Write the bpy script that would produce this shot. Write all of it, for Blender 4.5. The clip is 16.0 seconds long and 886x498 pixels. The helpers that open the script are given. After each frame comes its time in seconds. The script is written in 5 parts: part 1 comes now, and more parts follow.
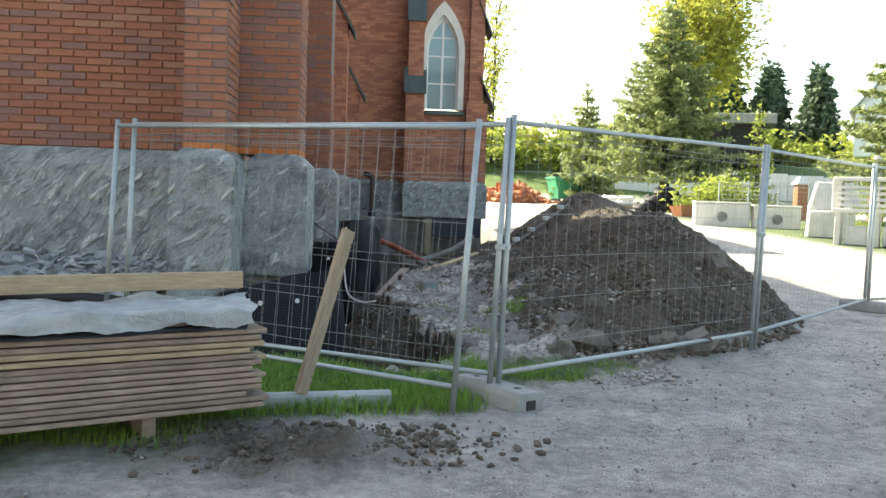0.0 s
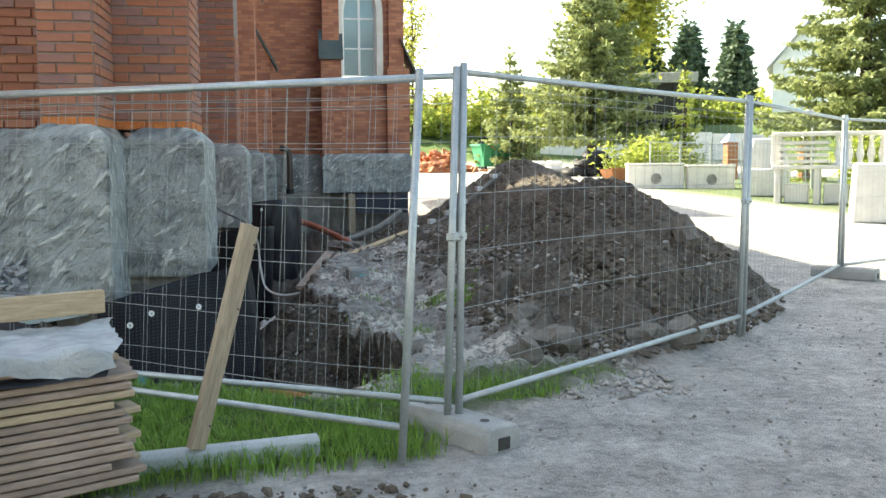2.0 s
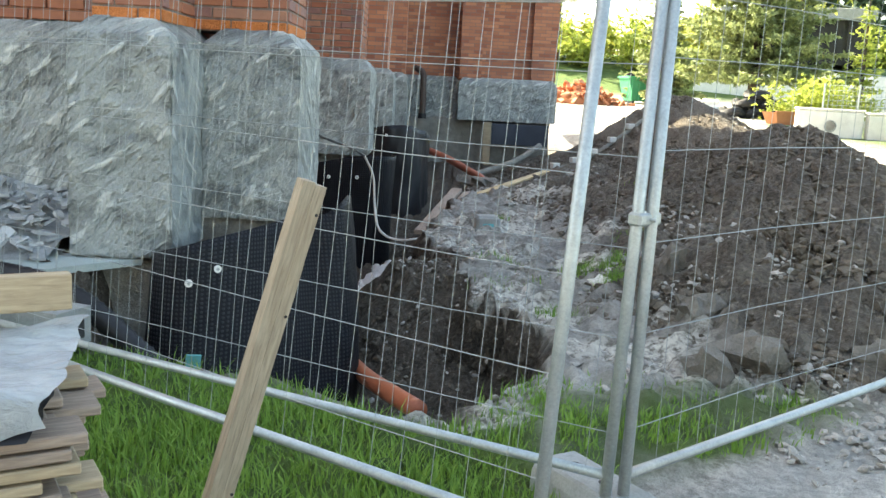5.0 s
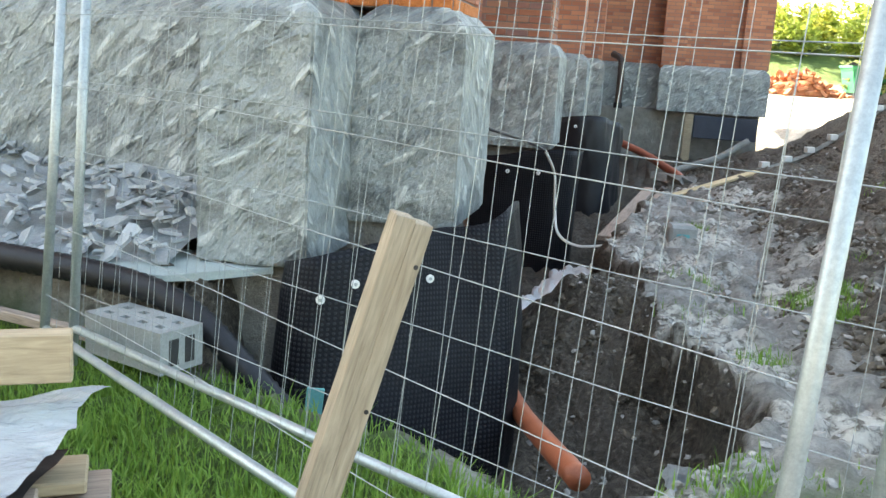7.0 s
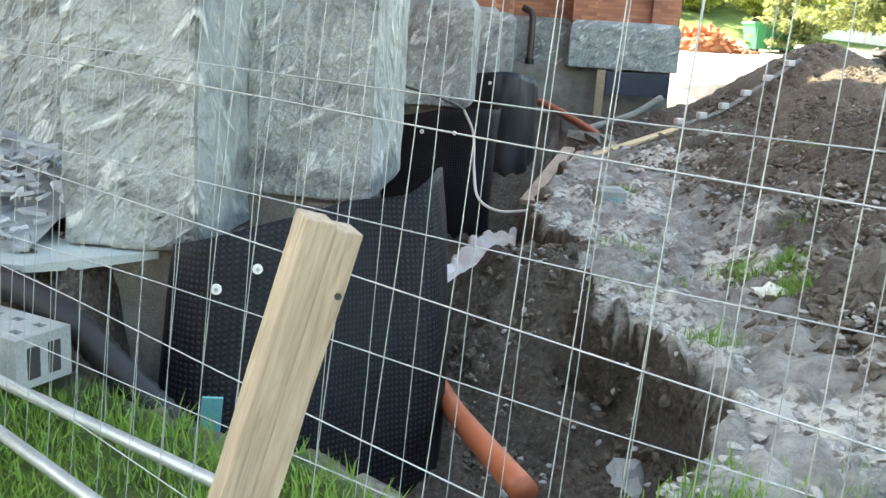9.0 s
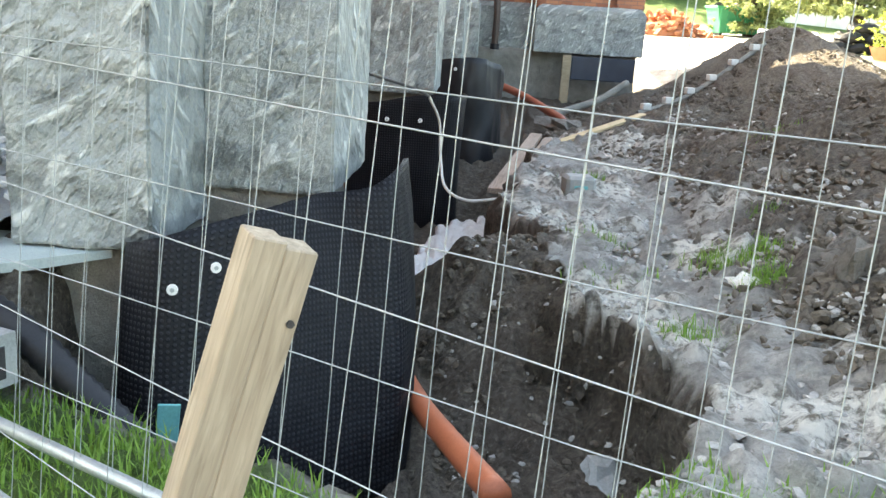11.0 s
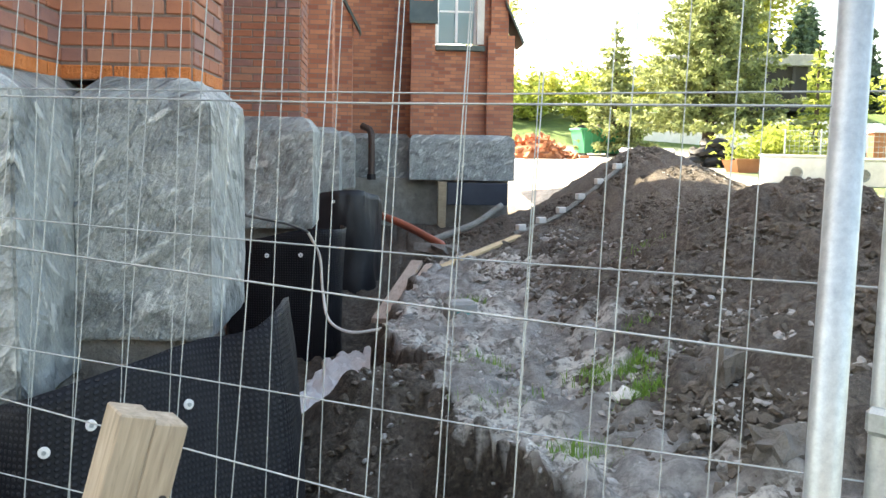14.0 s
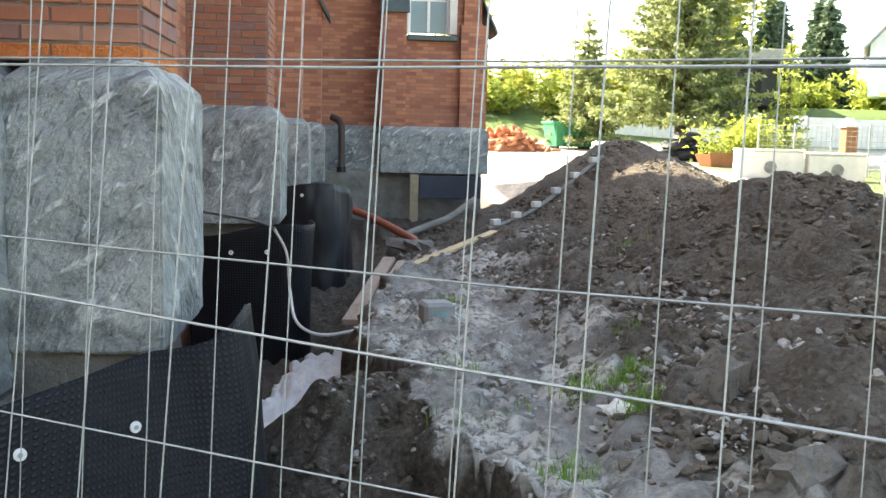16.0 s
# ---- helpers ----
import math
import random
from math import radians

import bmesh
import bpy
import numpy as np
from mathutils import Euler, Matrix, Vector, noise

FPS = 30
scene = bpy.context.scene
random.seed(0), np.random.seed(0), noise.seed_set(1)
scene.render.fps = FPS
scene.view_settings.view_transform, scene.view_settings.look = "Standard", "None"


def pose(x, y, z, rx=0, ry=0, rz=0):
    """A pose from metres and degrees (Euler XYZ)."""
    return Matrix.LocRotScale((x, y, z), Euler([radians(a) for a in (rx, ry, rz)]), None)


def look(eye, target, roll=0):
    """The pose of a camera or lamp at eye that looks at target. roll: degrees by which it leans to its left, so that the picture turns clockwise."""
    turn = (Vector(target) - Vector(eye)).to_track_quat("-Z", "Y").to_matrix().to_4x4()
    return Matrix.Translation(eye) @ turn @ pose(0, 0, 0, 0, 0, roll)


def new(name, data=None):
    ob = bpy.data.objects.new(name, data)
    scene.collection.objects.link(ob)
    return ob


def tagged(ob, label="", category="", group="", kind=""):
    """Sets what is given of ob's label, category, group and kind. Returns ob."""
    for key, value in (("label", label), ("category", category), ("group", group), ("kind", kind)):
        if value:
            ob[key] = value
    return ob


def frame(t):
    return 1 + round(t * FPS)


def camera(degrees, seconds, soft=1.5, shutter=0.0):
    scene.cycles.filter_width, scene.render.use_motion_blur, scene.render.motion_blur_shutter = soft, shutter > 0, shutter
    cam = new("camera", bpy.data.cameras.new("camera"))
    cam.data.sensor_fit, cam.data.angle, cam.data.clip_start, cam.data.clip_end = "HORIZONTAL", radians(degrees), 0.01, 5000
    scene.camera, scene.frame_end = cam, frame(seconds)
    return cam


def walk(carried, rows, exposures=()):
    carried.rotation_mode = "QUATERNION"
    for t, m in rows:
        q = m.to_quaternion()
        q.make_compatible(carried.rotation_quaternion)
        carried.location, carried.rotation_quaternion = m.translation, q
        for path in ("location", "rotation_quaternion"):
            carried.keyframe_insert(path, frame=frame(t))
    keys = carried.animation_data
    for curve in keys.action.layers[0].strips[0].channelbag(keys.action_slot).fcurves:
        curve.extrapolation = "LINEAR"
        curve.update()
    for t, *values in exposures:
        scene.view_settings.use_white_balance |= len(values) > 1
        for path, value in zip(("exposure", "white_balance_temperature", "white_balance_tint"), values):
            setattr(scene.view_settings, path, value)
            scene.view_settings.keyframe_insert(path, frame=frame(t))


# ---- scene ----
cam = camera(51.0, 16.0)
PATH = [
    (0, (0.472, -0.663, 1.332), (0.617, 1.329, 1.215), 1.9),
    (0.5, (0.463, -0.199, 1.267), (0.625, 1.789, 1.12), 0.7),
    (1, (0.541, 0.123, 1.348), (0.625, 2.112, 1.16), -0.7),
    (1.5, (0.539, 0.469, 1.335), (0.809, 2.444, 1.176), -0.1),
    (2, (0.522, 0.88, 1.357), (0.829, 2.848, 1.179), -0.4),
    (2.5, (0.589, 1.315, 1.358), (0.827, 3.289, 1.146), 0.9),
    (3, (0.653, 1.655, 1.37), (0.839, 3.632, 1.129), 2.3),
    (3.5, (0.563, 1.97, 1.376), (0.717, 3.946, 1.11), 2.9),
    (6, (0.691, 3.2, 1.365), (0.556, 5.159, 0.989), 3.2),
    (6.5, (0.681, 3.478, 1.365), (0.42, 5.422, 0.974), 3.7),
    (7, (0.7, 3.683, 1.382), (0.329, 5.609, 0.992), 3.8),
    (7.5, (0.658, 3.861, 1.365), (0.282, 5.782, 0.958), 3.5),
    (8, (0.576, 4.055, 1.345), (0.324, 5.993, 0.919), 3.5),
    (10.5, (0.531, 4.417, 1.331), (0.402, 6.351, 0.839), 3.9),
    (11, (0.527, 4.446, 1.336), (0.431, 6.383, 0.847), 3.7),
    (11.5, (0.526, 4.443, 1.347), (0.463, 6.383, 0.864), 3.4),
    (12, (0.527, 4.446, 1.357), (0.502, 6.405, 0.958), 2.6),
    (12.5, (0.532, 4.441, 1.362), (0.549, 6.41, 1.011), 2.2),
    (13, (0.545, 4.418, 1.372), (0.609, 6.392, 1.061), 1.6),
    (13.5, (0.548, 4.416, 1.376), (0.648, 6.397, 1.119), 1.3),
    (14, (0.552, 4.407, 1.384), (0.687, 6.391, 1.169), 1.1),
    (14.5, (0.54, 4.449, 1.375), (0.7, 6.433, 1.18), 1.1),
    (15, (0.54, 4.609, 1.375), (0.715, 6.589, 1.157), 1.4),
    (15.5, (0.54, 4.729, 1.375), (0.726, 6.706, 1.138), 1.6),
    (16, (0.54, 4.849, 1.375), (0.74, 6.826, 1.146), 1.4),
]
walk(cam, [(t, look(eye, target, roll)) for t, eye, target, roll in PATH], [(0.0, 1.8, 7500, 2), (1.5, 1.95, 7600, 2), (3.5, 2.2, 7700, 1), (7.0, 2.8, 7950, 1), (11.0, 3.07, 8200, 3), (14.5, 2.57, 7900, 6), (16.0, 2.5, 7900, 6)])

# ---- world and sun ----
SUN_AZ, SUN_EL = 315.0, 43.0          # degrees clockwise from +y, and above the horizon
world = bpy.data.worlds.new("sky")
scene.world = world
world.use_nodes = True
wn = world.node_tree
sky = wn.nodes.new("ShaderNodeTexSky")
sky.sky_type, sky.sun_disc = "NISHITA", False
sky.sun_elevation, sky.sun_rotation = radians(SUN_EL), radians(SUN_AZ)
sky.air_density, sky.dust_density, sky.ozone_density = 1.0, 2.5, 1.0
wn.links.new(sky.outputs[0], wn.nodes["Background"].inputs[0])
wn.nodes["Background"].inputs[1].default_value = 0.15
sun = new("sun", bpy.data.lights.new("sun", "SUN"))
sun.data.energy, sun.data.angle, sun.data.color = 5.0, radians(0.6), (1.0, 0.94, 0.84)
sd = Vector((math.sin(radians(SUN_AZ)) * math.cos(radians(SUN_EL)), math.cos(radians(SUN_AZ)) * math.cos(radians(SUN_EL)), math.sin(radians(SUN_EL))))
sun.matrix_world = look(sd * 60, (0, 0, 0))

# ---- materials ----


class Mat:
    """A small builder for node materials."""

    def __init__(self, name, rough=0.8, metal=0.0, spec=0.4):
        self.m = bpy.data.materials.new(name)
        self.m.use_nodes = True
        self.t = self.m.node_tree
        self.b = self.t.nodes["Principled BSDF"]
        self.b.inputs["Roughness"].default_value = rough
        self.b.inputs["Metallic"].default_value = metal
        self.b.inputs["Specular IOR Level"].default_value = spec
        self.co = self.t.nodes.new("ShaderNodeTexCoord").outputs["Object"]

    def node(self, kind, **kw):
        n = self.t.nodes.new(kind)
        for k, v in kw.items():
            n.inputs[k].default_value = v
        return n

    def link(self, a, b):
        self.t.links.new(a, b)

    def scaled(self, s, rot=(0, 0, 0), co=None):
        mp = self.node("ShaderNodeMapping")
        mp.inputs["Scale"].default_value = s
        mp.inputs["Rotation"].default_value = [radians(a) for a in rot]
        self.link(co or self.co, mp.inputs[0])
        return mp.outputs[0]

    def noise(self, scale, detail=6.0, rough=0.6, stretch=None, dist=0.0, rot=(0, 0, 0)):
        n = self.node("ShaderNodeTexNoise", Scale=scale, Detail=detail, Roughness=rough, Distortion=dist)
        self.link(self.scaled(stretch, rot) if stretch else self.co, n.inputs["Vector"])
        return n.outputs["Fac"]

    def ramp(self, fac, stops):
        r = self.node("ShaderNodeValToRGB")
        e = r.color_ramp.elements
        while len(e) < len(stops):
            e.new(0.5)
        for el, (p, c) in zip(e, stops):
            el.position = p
            el.color = (c, c, c, 1) if isinstance(c, (int, float)) else (*c, 1)
        self.link(fac, r.inputs[0])
        return r.outputs[0]

    def mix(self, fac, a, b, mode="MIX"):
        n = self.t.nodes.new("ShaderNodeMix")
        n.data_type, n.blend_type = "RGBA", mode
        for sock, v in ((n.inputs[0], fac), (n.inputs[6], a), (n.inputs[7], b)):
            if isinstance(v, (int, float)):
                sock.default_value = v
            elif isinstance(v, tuple):
                sock.default_value = (*v, 1)
            else:
                self.link(v, sock)
        return n.outputs[2]

    def attr(self, name):
        a = self.t.nodes.new("ShaderNodeAttribute")
        a.attribute_name = name
        return a.outputs["Fac"]

    def random(self):
        return self.t.nodes.new("ShaderNodeObjectInfo").outputs["Random"]

    def island(self):
        return self.t.nodes.new("ShaderNodeNewGeometry").outputs["Random Per Island"]

    def color(self, c):
        self.link(c, self.b.inputs["Base Color"])
        return self

    def rough(self, c):
        self.link(c, self.b.inputs["Roughness"])
        return self

    def bump(self, fac, strength=0.5, dist=0.02):
        n = self.node("ShaderNodeBump", Strength=strength, Distance=dist)
        self.link(fac, n.inputs["Height"])
        old = self.b.inputs["Normal"].links
        if old:
            self.link(old[0].from_socket, n.inputs["Normal"])
        self.link(n.outputs[0], self.b.inputs["Normal"])
        return self


def simple(name, lo, hi, scale=8.0, rough=0.8, metal=0.0, bump=0.3, dist=0.01, stretch=None, fine=90.0, rnd=0.0):
    """A colour that wanders between lo and hi at a coarse and a fine scale."""
    m = Mat(name, rough, metal)
    n1, n2 = m.noise(scale, 5, 0.6, stretch), m.noise(fine, 4, 0.7, stretch)
    c = m.mix(m.ramp(n1, [(0.3, 0.0), (0.7, 1.0)]), lo, hi)
    c = m.mix(0.35, c, m.ramp(n2, [(0.25, tuple(v * 0.6 for v in lo)), (0.75, tuple(min(1, v * 1.25) for v in hi))]))
    if rnd:
        c = m.mix(rnd, c, m.ramp(m.random(), [(0.0, tuple(v * 0.6 for v in lo)), (1.0, tuple(min(1, v * 1.2) for v in hi))]))
    m.color(c)
    m.bump(n2, bump, dist)
    m.bump(n1, bump, dist * 3)
    return m.m


def brick_mat(name):
    m = Mat(name, 0.85)
    r = m.random()
    tone = m.ramp(r, [(0.0, (0.16, 0.125, 0.145)), (0.16, (0.21, 0.145, 0.15)), (0.3, (0.32, 0.125, 0.08)), (0.55, (0.35, 0.12, 0.06)), (0.8, (0.43, 0.16, 0.075)), (1.0, (0.42, 0.24, 0.165))])
    n1, n2 = m.noise(9, 5), m.noise(70, 5, 0.7)
    c = m.mix(0.55, tone, m.ramp(n1, [(0.3, (0.19, 0.09, 0.07)), (0.7, (0.38, 0.155, 0.09))]))
    c = m.mix(m.ramp(n2, [(0.55, 0.0), (0.8, 0.5)]), c, (0.09, 0.06, 0.06))
    m.color(c)
    m.bump(n2, 0.5, 0.004)
    return m.m


def brick_wall_mat():
    """Far brickwork whose courses are too small to build."""
    m = Mat("far_brickwork", 0.88)
    sep = m.node("ShaderNodeSeparateXYZ")
    m.link(m.co, sep.inputs[0])
    add = m.node("ShaderNodeMath")
    m.link(sep.outputs[0], add.inputs[0]), m.link(sep.outputs[1], add.inputs[1])
    cmb = m.node("ShaderNodeCombineXYZ")
    m.link(add.outputs[0], cmb.inputs[0]), m.link(sep.outputs[2], cmb.inputs[1])
    br = m.node("ShaderNodeTexBrick", Scale=1.0)
    br.inputs["Mortar Size"].default_value = 0.006
    br.inputs["Brick Width"].default_value, br.inputs["Row Height"].default_value = 0.26, 0.077
    br.inputs["Color1"].default_value, br.inputs["Color2"].default_value = (0.30, 0.105, 0.06, 1), (0.57, 0.24, 0.125, 1)
    br.inputs["Mortar"].default_value = (0.2, 0.15, 0.13, 1)
    m.link(cmb.outputs[0], br.inputs["Vector"])
    n1, n2 = m.noise(1.1, 5), m.noise(40, 4)
    c = m.mix(m.ramp(n1, [(0.35, 0.0), (0.7, 0.4)]), br.outputs["Color"], (0.2, 0.09, 0.075))
    m.color(m.mix(m.ramp(n2, [(0.4, 0.0), (0.8, 0.35)]), c, (0.34, 0.16, 0.11)))
    m.bump(br.outputs["Fac"], -0.6, 0.01)
    return m.m


def stone_mat():
    """Rough-hewn grey plinth stone: short slanting pale chisel strokes, paler and darker patches, slightly shiny."""
    m = Mat("plinth_stone", 0.5, 0.0, 0.6)
    sep = m.node("ShaderNodeSeparateXYZ")
    m.link(m.co, sep.inputs[0])
    along = m.node("ShaderNodeMath")
    along.operation = "SUBTRACT"
    m.link(sep.outputs[0], along.inputs[0]), m.link(sep.outputs[1], along.inputs[1])
    face = m.node("ShaderNodeCombineXYZ")
    m.link(along.outputs[0], face.inputs[0]), m.link(sep.outputs[2], face.inputs[1])

    def strokes(scale, stretch, turn, detail=4.0, rough=0.55, dist=0.25):
        n = m.node("ShaderNodeTexNoise", Scale=scale, Detail=detail, Roughness=rough, Distortion=dist)
        spin = m.scaled((1, 1, 1), (0, 0, turn), face.outputs[0])
        m.link(m.scaled(stretch, (0, 0, 0), spin), n.inputs["Vector"])
        return n.outputs["Fac"]

    big, mid, fine = m.noise(1.5, 4, 0.55), m.noise(6.0, 5, 0.65), m.noise(70, 5, 0.7)
    chisel = strokes(4.2, (0.9, 2.2, 1), -38, 3.0, 0.5, 0.5)
    cross = strokes(6.5, (1.0, 3.4, 1), -62, 3.0)
    patch = strokes(2.4, (1.0, 1.15, 1), -30, 6.0, 0.65, 0.9)
    c = m.mix(m.ramp(big, [(0.3, 0.0), (0.7, 1.0)]), (0.205, 0.23, 0.23), (0.33, 0.355, 0.342))
    c = m.mix(m.ramp(patch, [(0.40, 0.85), (0.50, 0.0)]), c, (0.07, 0.083, 0.087))
    c = m.mix(m.ramp(mid, [(0.5, 0.0), (0.72, 0.55)]), c, (0.48, 0.50, 0.475))
    c = m.mix(m.ramp(chisel, [(0.60, 0.0), (0.66, 0.8)]), c, (0.66, 0.685, 0.66))
    c = m.mix(m.ramp(cross, [(0.65, 0.0), (0.70, 0.75)]), c, (0.72, 0.74, 0.71))
    m.color(m.mix(0.28, c, m.ramp(fine, [(0.3, (0.13, 0.145, 0.145)), (0.7, (0.50, 0.52, 0.49))])))
    m.rough(m.ramp(mid, [(0.35, 0.58), (0.7, 0.34)]))
    m.bump(fine, 0.5, 0.008)
    m.bump(cross, 0.8, 0.035)
    m.bump(chisel, 1.0, 0.06)
    m.bump(mid, 0.8, 0.05)
    return m.m


def ground_mat():
    m = Mat("ground_soil", 0.92)
    n0, n1, n2, n3 = m.noise(0.5, 4), m.noise(2.3, 6, 0.65), m.noise(14, 7, 0.7), m.noise(75, 6, 0.75)
    stones = m.node("ShaderNodeTexVoronoi", Scale=34.0)
    m.link(m.co, stones.inputs["Vector"])
    sc = m.ramp(stones.outputs["Color"], [(0.2, (0.13, 0.125, 0.12)), (0.8, (0.42, 0.41, 0.385))])
    gravel = m.mix(m.ramp(n1, [(0.35, 0.0), (0.68, 1.0)]), (0.31, 0.30, 0.28), (0.74, 0.72, 0.675))
    gravel = m.mix(0.4, gravel, m.ramp(n2, [(0.38, (0.17, 0.162, 0.15)), (0.6, (0.70, 0.68, 0.63))]))
    gravel = m.mix(m.ramp(n3, [(0.5, 0.0), (0.65, 0.55)]), gravel, sc)
    n4 = m.noise(32, 5, 0.7)
    soil = m.mix(m.ramp(n1, [(0.35, 0.0), (0.65, 1.0)]), (0.068, 0.054, 0.042), (0.145, 0.12, 0.094))
    soil = m.mix(m.ramp(n4, [(0.36, 0.75), (0.5, 0.0)]), soil, (0.03, 0.024, 0.018))
    soil = m.mix(m.ramp(n4, [(0.54, 0.0), (0.66, 0.75)]), soil, (0.24, 0.205, 0.165))
    soil = m.mix(m.ramp(n2, [(0.45, 0.0), (0.7, 0.7)]), soil, (0.15, 0.125, 0.098))
    soil = m.mix(m.ramp(n3, [(0.6, 0.0), (0.7, 0.5)]), soil, (0.27, 0.25, 0.22))
    sand = m.mix(m.ramp(n2, [(0.4, 0.0), (0.54, 1.0)]), (0.19, 0.17, 0.14), (0.74, 0.71, 0.64))
    lawn = m.mix(m.ramp(n1, [(0.3, 0.0), (0.7, 1.0)]), (0.035, 0.075, 0.016), (0.11, 0.17, 0.035))
    c = m.mix(m.attr("soil"), gravel, soil)
    c = m.mix(m.attr("sand"), c, sand)
    c = m.mix(m.attr("lawn"), c, lawn)
    m.color(c)
    m.bump(n3, 0.8, 0.02)
    m.bump(n4, 0.9, 0.035)
    m.bump(n2, 0.9, 0.06)
    return m.m


def wood_mat(name, lo, hi, end=None):
    m = Mat(name, 0.75)
    g = m.noise(22, 6, 0.6, (0.35, 4.0, 4.0), 0.6)
    n = m.noise(3, 4)
    c = m.mix(m.ramp(g, [(0.3, 0.0), (0.7, 1.0)]), lo, hi)
    c = m.mix(m.ramp(n, [(0.45, 0.0), (0.75, 0.4)]), c, tuple(v * 0.55 for v in lo))
    c = m.mix(0.45, c, m.mix(1.0, c, m.ramp(m.random(), [(0.0, 0.55), (1.0, 1.25)]), "MULTIPLY"))
    m.color(c)
    m.bump(g, 0.35, 0.004)
    return m.m


def leaf_mat(name, lo, hi, trans=0.25):
    m = Mat(name, 0.6, 0.0, 0.3)
    r = m.island()
    m.color(m.mix(m.ramp(m.noise(0.9, 3), [(0.3, 0.0), (0.7, 0.6)]), m.ramp(r, [(0.0, lo), (1.0, hi)]), m.ramp(r, [(0.0, tuple(v * 0.7 for v in lo)), (1.0, hi)])))
    tr = m.node("ShaderNodeBsdfTranslucent")
    tr.inputs[0].default_value = (*[min(1, v * 1.3) for v in hi], 1)
    ms = m.node("ShaderNodeMixShader")
    ms.inputs[0].default_value = trans
    m.link(m.b.outputs[0], ms.inputs[1]), m.link(tr.outputs[0], ms.inputs[2])
    m.link(ms.outputs[0], m.t.nodes["Material Output"].inputs[0])
    return m.m


def membrane_mat(name="dimpled_membrane"):
    """Black plastic dimple sheet: rows of small studs."""
    m = Mat(name, 0.55, 0.0, 0.18)
    uv = m.t.nodes.new("ShaderNodeUVMap").outputs[0]
    v = m.node("ShaderNodeTexVoronoi", Scale=1.0)
    v.inputs["Randomness"].default_value = 0.0
    mp = m.node("ShaderNodeMapping")
    mp.inputs["Scale"].default_value = (40, 40, 1)
    m.link(uv, mp.inputs[0]), m.link(mp.outputs[0], v.inputs["Vector"])
    dots = m.ramp(v.outputs["Distance"], [(0.22, 1.0), (0.36, 0.0)])
    n = m.noise(5, 5)
    c = m.mix(m.ramp(n, [(0.4, 0.0), (0.75, 0.6)]), (0.005, 0.005, 0.007), (0.015, 0.015, 0.018))
    m.color(m.mix(m.ramp(dots, [(0.0, 0.0), (1.0, 0.55)]), c, (0.034, 0.036, 0.041)))
    m.bump(dots, 0.9, 0.008)
    return m.m


def glassy(name, col, rough=0.08):
    m = Mat(name, rough, 0.0, 0.8)
    m.b.inputs["Base Color"].default_value = (*col, 1)
    return m.m


M_BRICK, M_FARBRICK, M_STONE, M_GROUND = brick_mat("red_brick"), brick_wall_mat(), stone_mat(), ground_mat()
M_MORTAR = simple("mortar", (0.15, 0.115, 0.10), (0.27, 0.215, 0.185), 10, 0.95)
M_CONC = simple("concrete", (0.20, 0.207, 0.203), (0.36, 0.37, 0.355), 5, 0.9, 0, 0.4, 0.004)
M_CONC_PALE = simple("pale_concrete", (0.55, 0.53, 0.48), (0.78, 0.76, 0.70), 3, 0.9, 0, 0.3, 0.004)
M_FOUND = simple("foundation_concrete", (0.16, 0.15, 0.13), (0.33, 0.315, 0.28), 5, 0.95, 0, 0.9, 0.012)
M_GALV = simple("galvanised_steel", (0.30, 0.335, 0.345), (0.46, 0.50, 0.50), 12, 0.45, 0.5, 0.1, 0.001)
M_SLATE = simple("slate", (0.20, 0.215, 0.225), (0.46, 0.48, 0.485), 4, 0.7, 0, 0.5, 0.006, rnd=0.5)
M_SLATE_I = simple("slate_rubble", (0.19, 0.205, 0.21), (0.42, 0.44, 0.44), 6, 0.7, 0, 0.5, 0.006)
M_CAP = simple("metal_cap", (0.055, 0.075, 0.07), (0.10, 0.125, 0.115), 4, 0.5, 0.3, 0.2, 0.003)
M_WOOD = wood_mat("weathered_plank", (0.30, 0.23, 0.15), (0.52, 0.42, 0.28))
M_WOOD_GREY = wood_mat("grey_board", (0.20, 0.15, 0.118), (0.41, 0.325, 0.26))
M_WOOD_FRESH = wood_mat("fresh_timber", (0.48, 0.36, 0.2), (0.68, 0.55, 0.34))
M_MEMB = membrane_mat()
M_BLACK = simple("black_plastic", (0.006, 0.006, 0.008), (0.017, 0.017, 0.02), 5, 0.5, 0, 0.3, 0.004)
M_ORANGE = simple("orange_pipe", (0.33, 0.09, 0.04), (0.43, 0.13, 0.06), 5, 0.5, 0, 0.1, 0.002)
M_REDPIPE = simple("brown_red_pipe", (0.26, 0.075, 0.045), (0.36, 0.105, 0.06), 5, 0.5, 0, 0.1, 0.002)
M_FABRIC = simple("white_fabric", (0.62, 0.63, 0.62), (0.8, 0.81, 0.8), 5, 0.8, 0, 0.6, 0.02)
M_ROCK = simple("grey_rock", (0.11, 0.098, 0.082), (0.25, 0.23, 0.20), 5, 0.9, 0, 0.9, 0.02)
M_CLOD = simple("soil_clod", (0.05, 0.04, 0.031), (0.19, 0.16, 0.125), 9, 0.95, 0, 0.8, 0.015)
M_PEBBLE = simple("pale_pebble", (0.16, 0.15, 0.135), (0.44, 0.42, 0.385), 9, 0.9, 0, 0.5, 0.006)
M_GREEN = simple("green_steel", (0.03, 0.21, 0.10), (0.05, 0.30, 0.15), 2, 0.5, 0.1, 0.1, 0.003)
M_WHITE = simple("white_paint", (0.72, 0.72, 0.70), (0.84, 0.84, 0.82), 2, 0.7, 0, 0.1, 0.002)
M_TERRA = simple("terracotta", (0.34, 0.13, 0.06), (0.48, 0.2, 0.10), 4, 0.8)
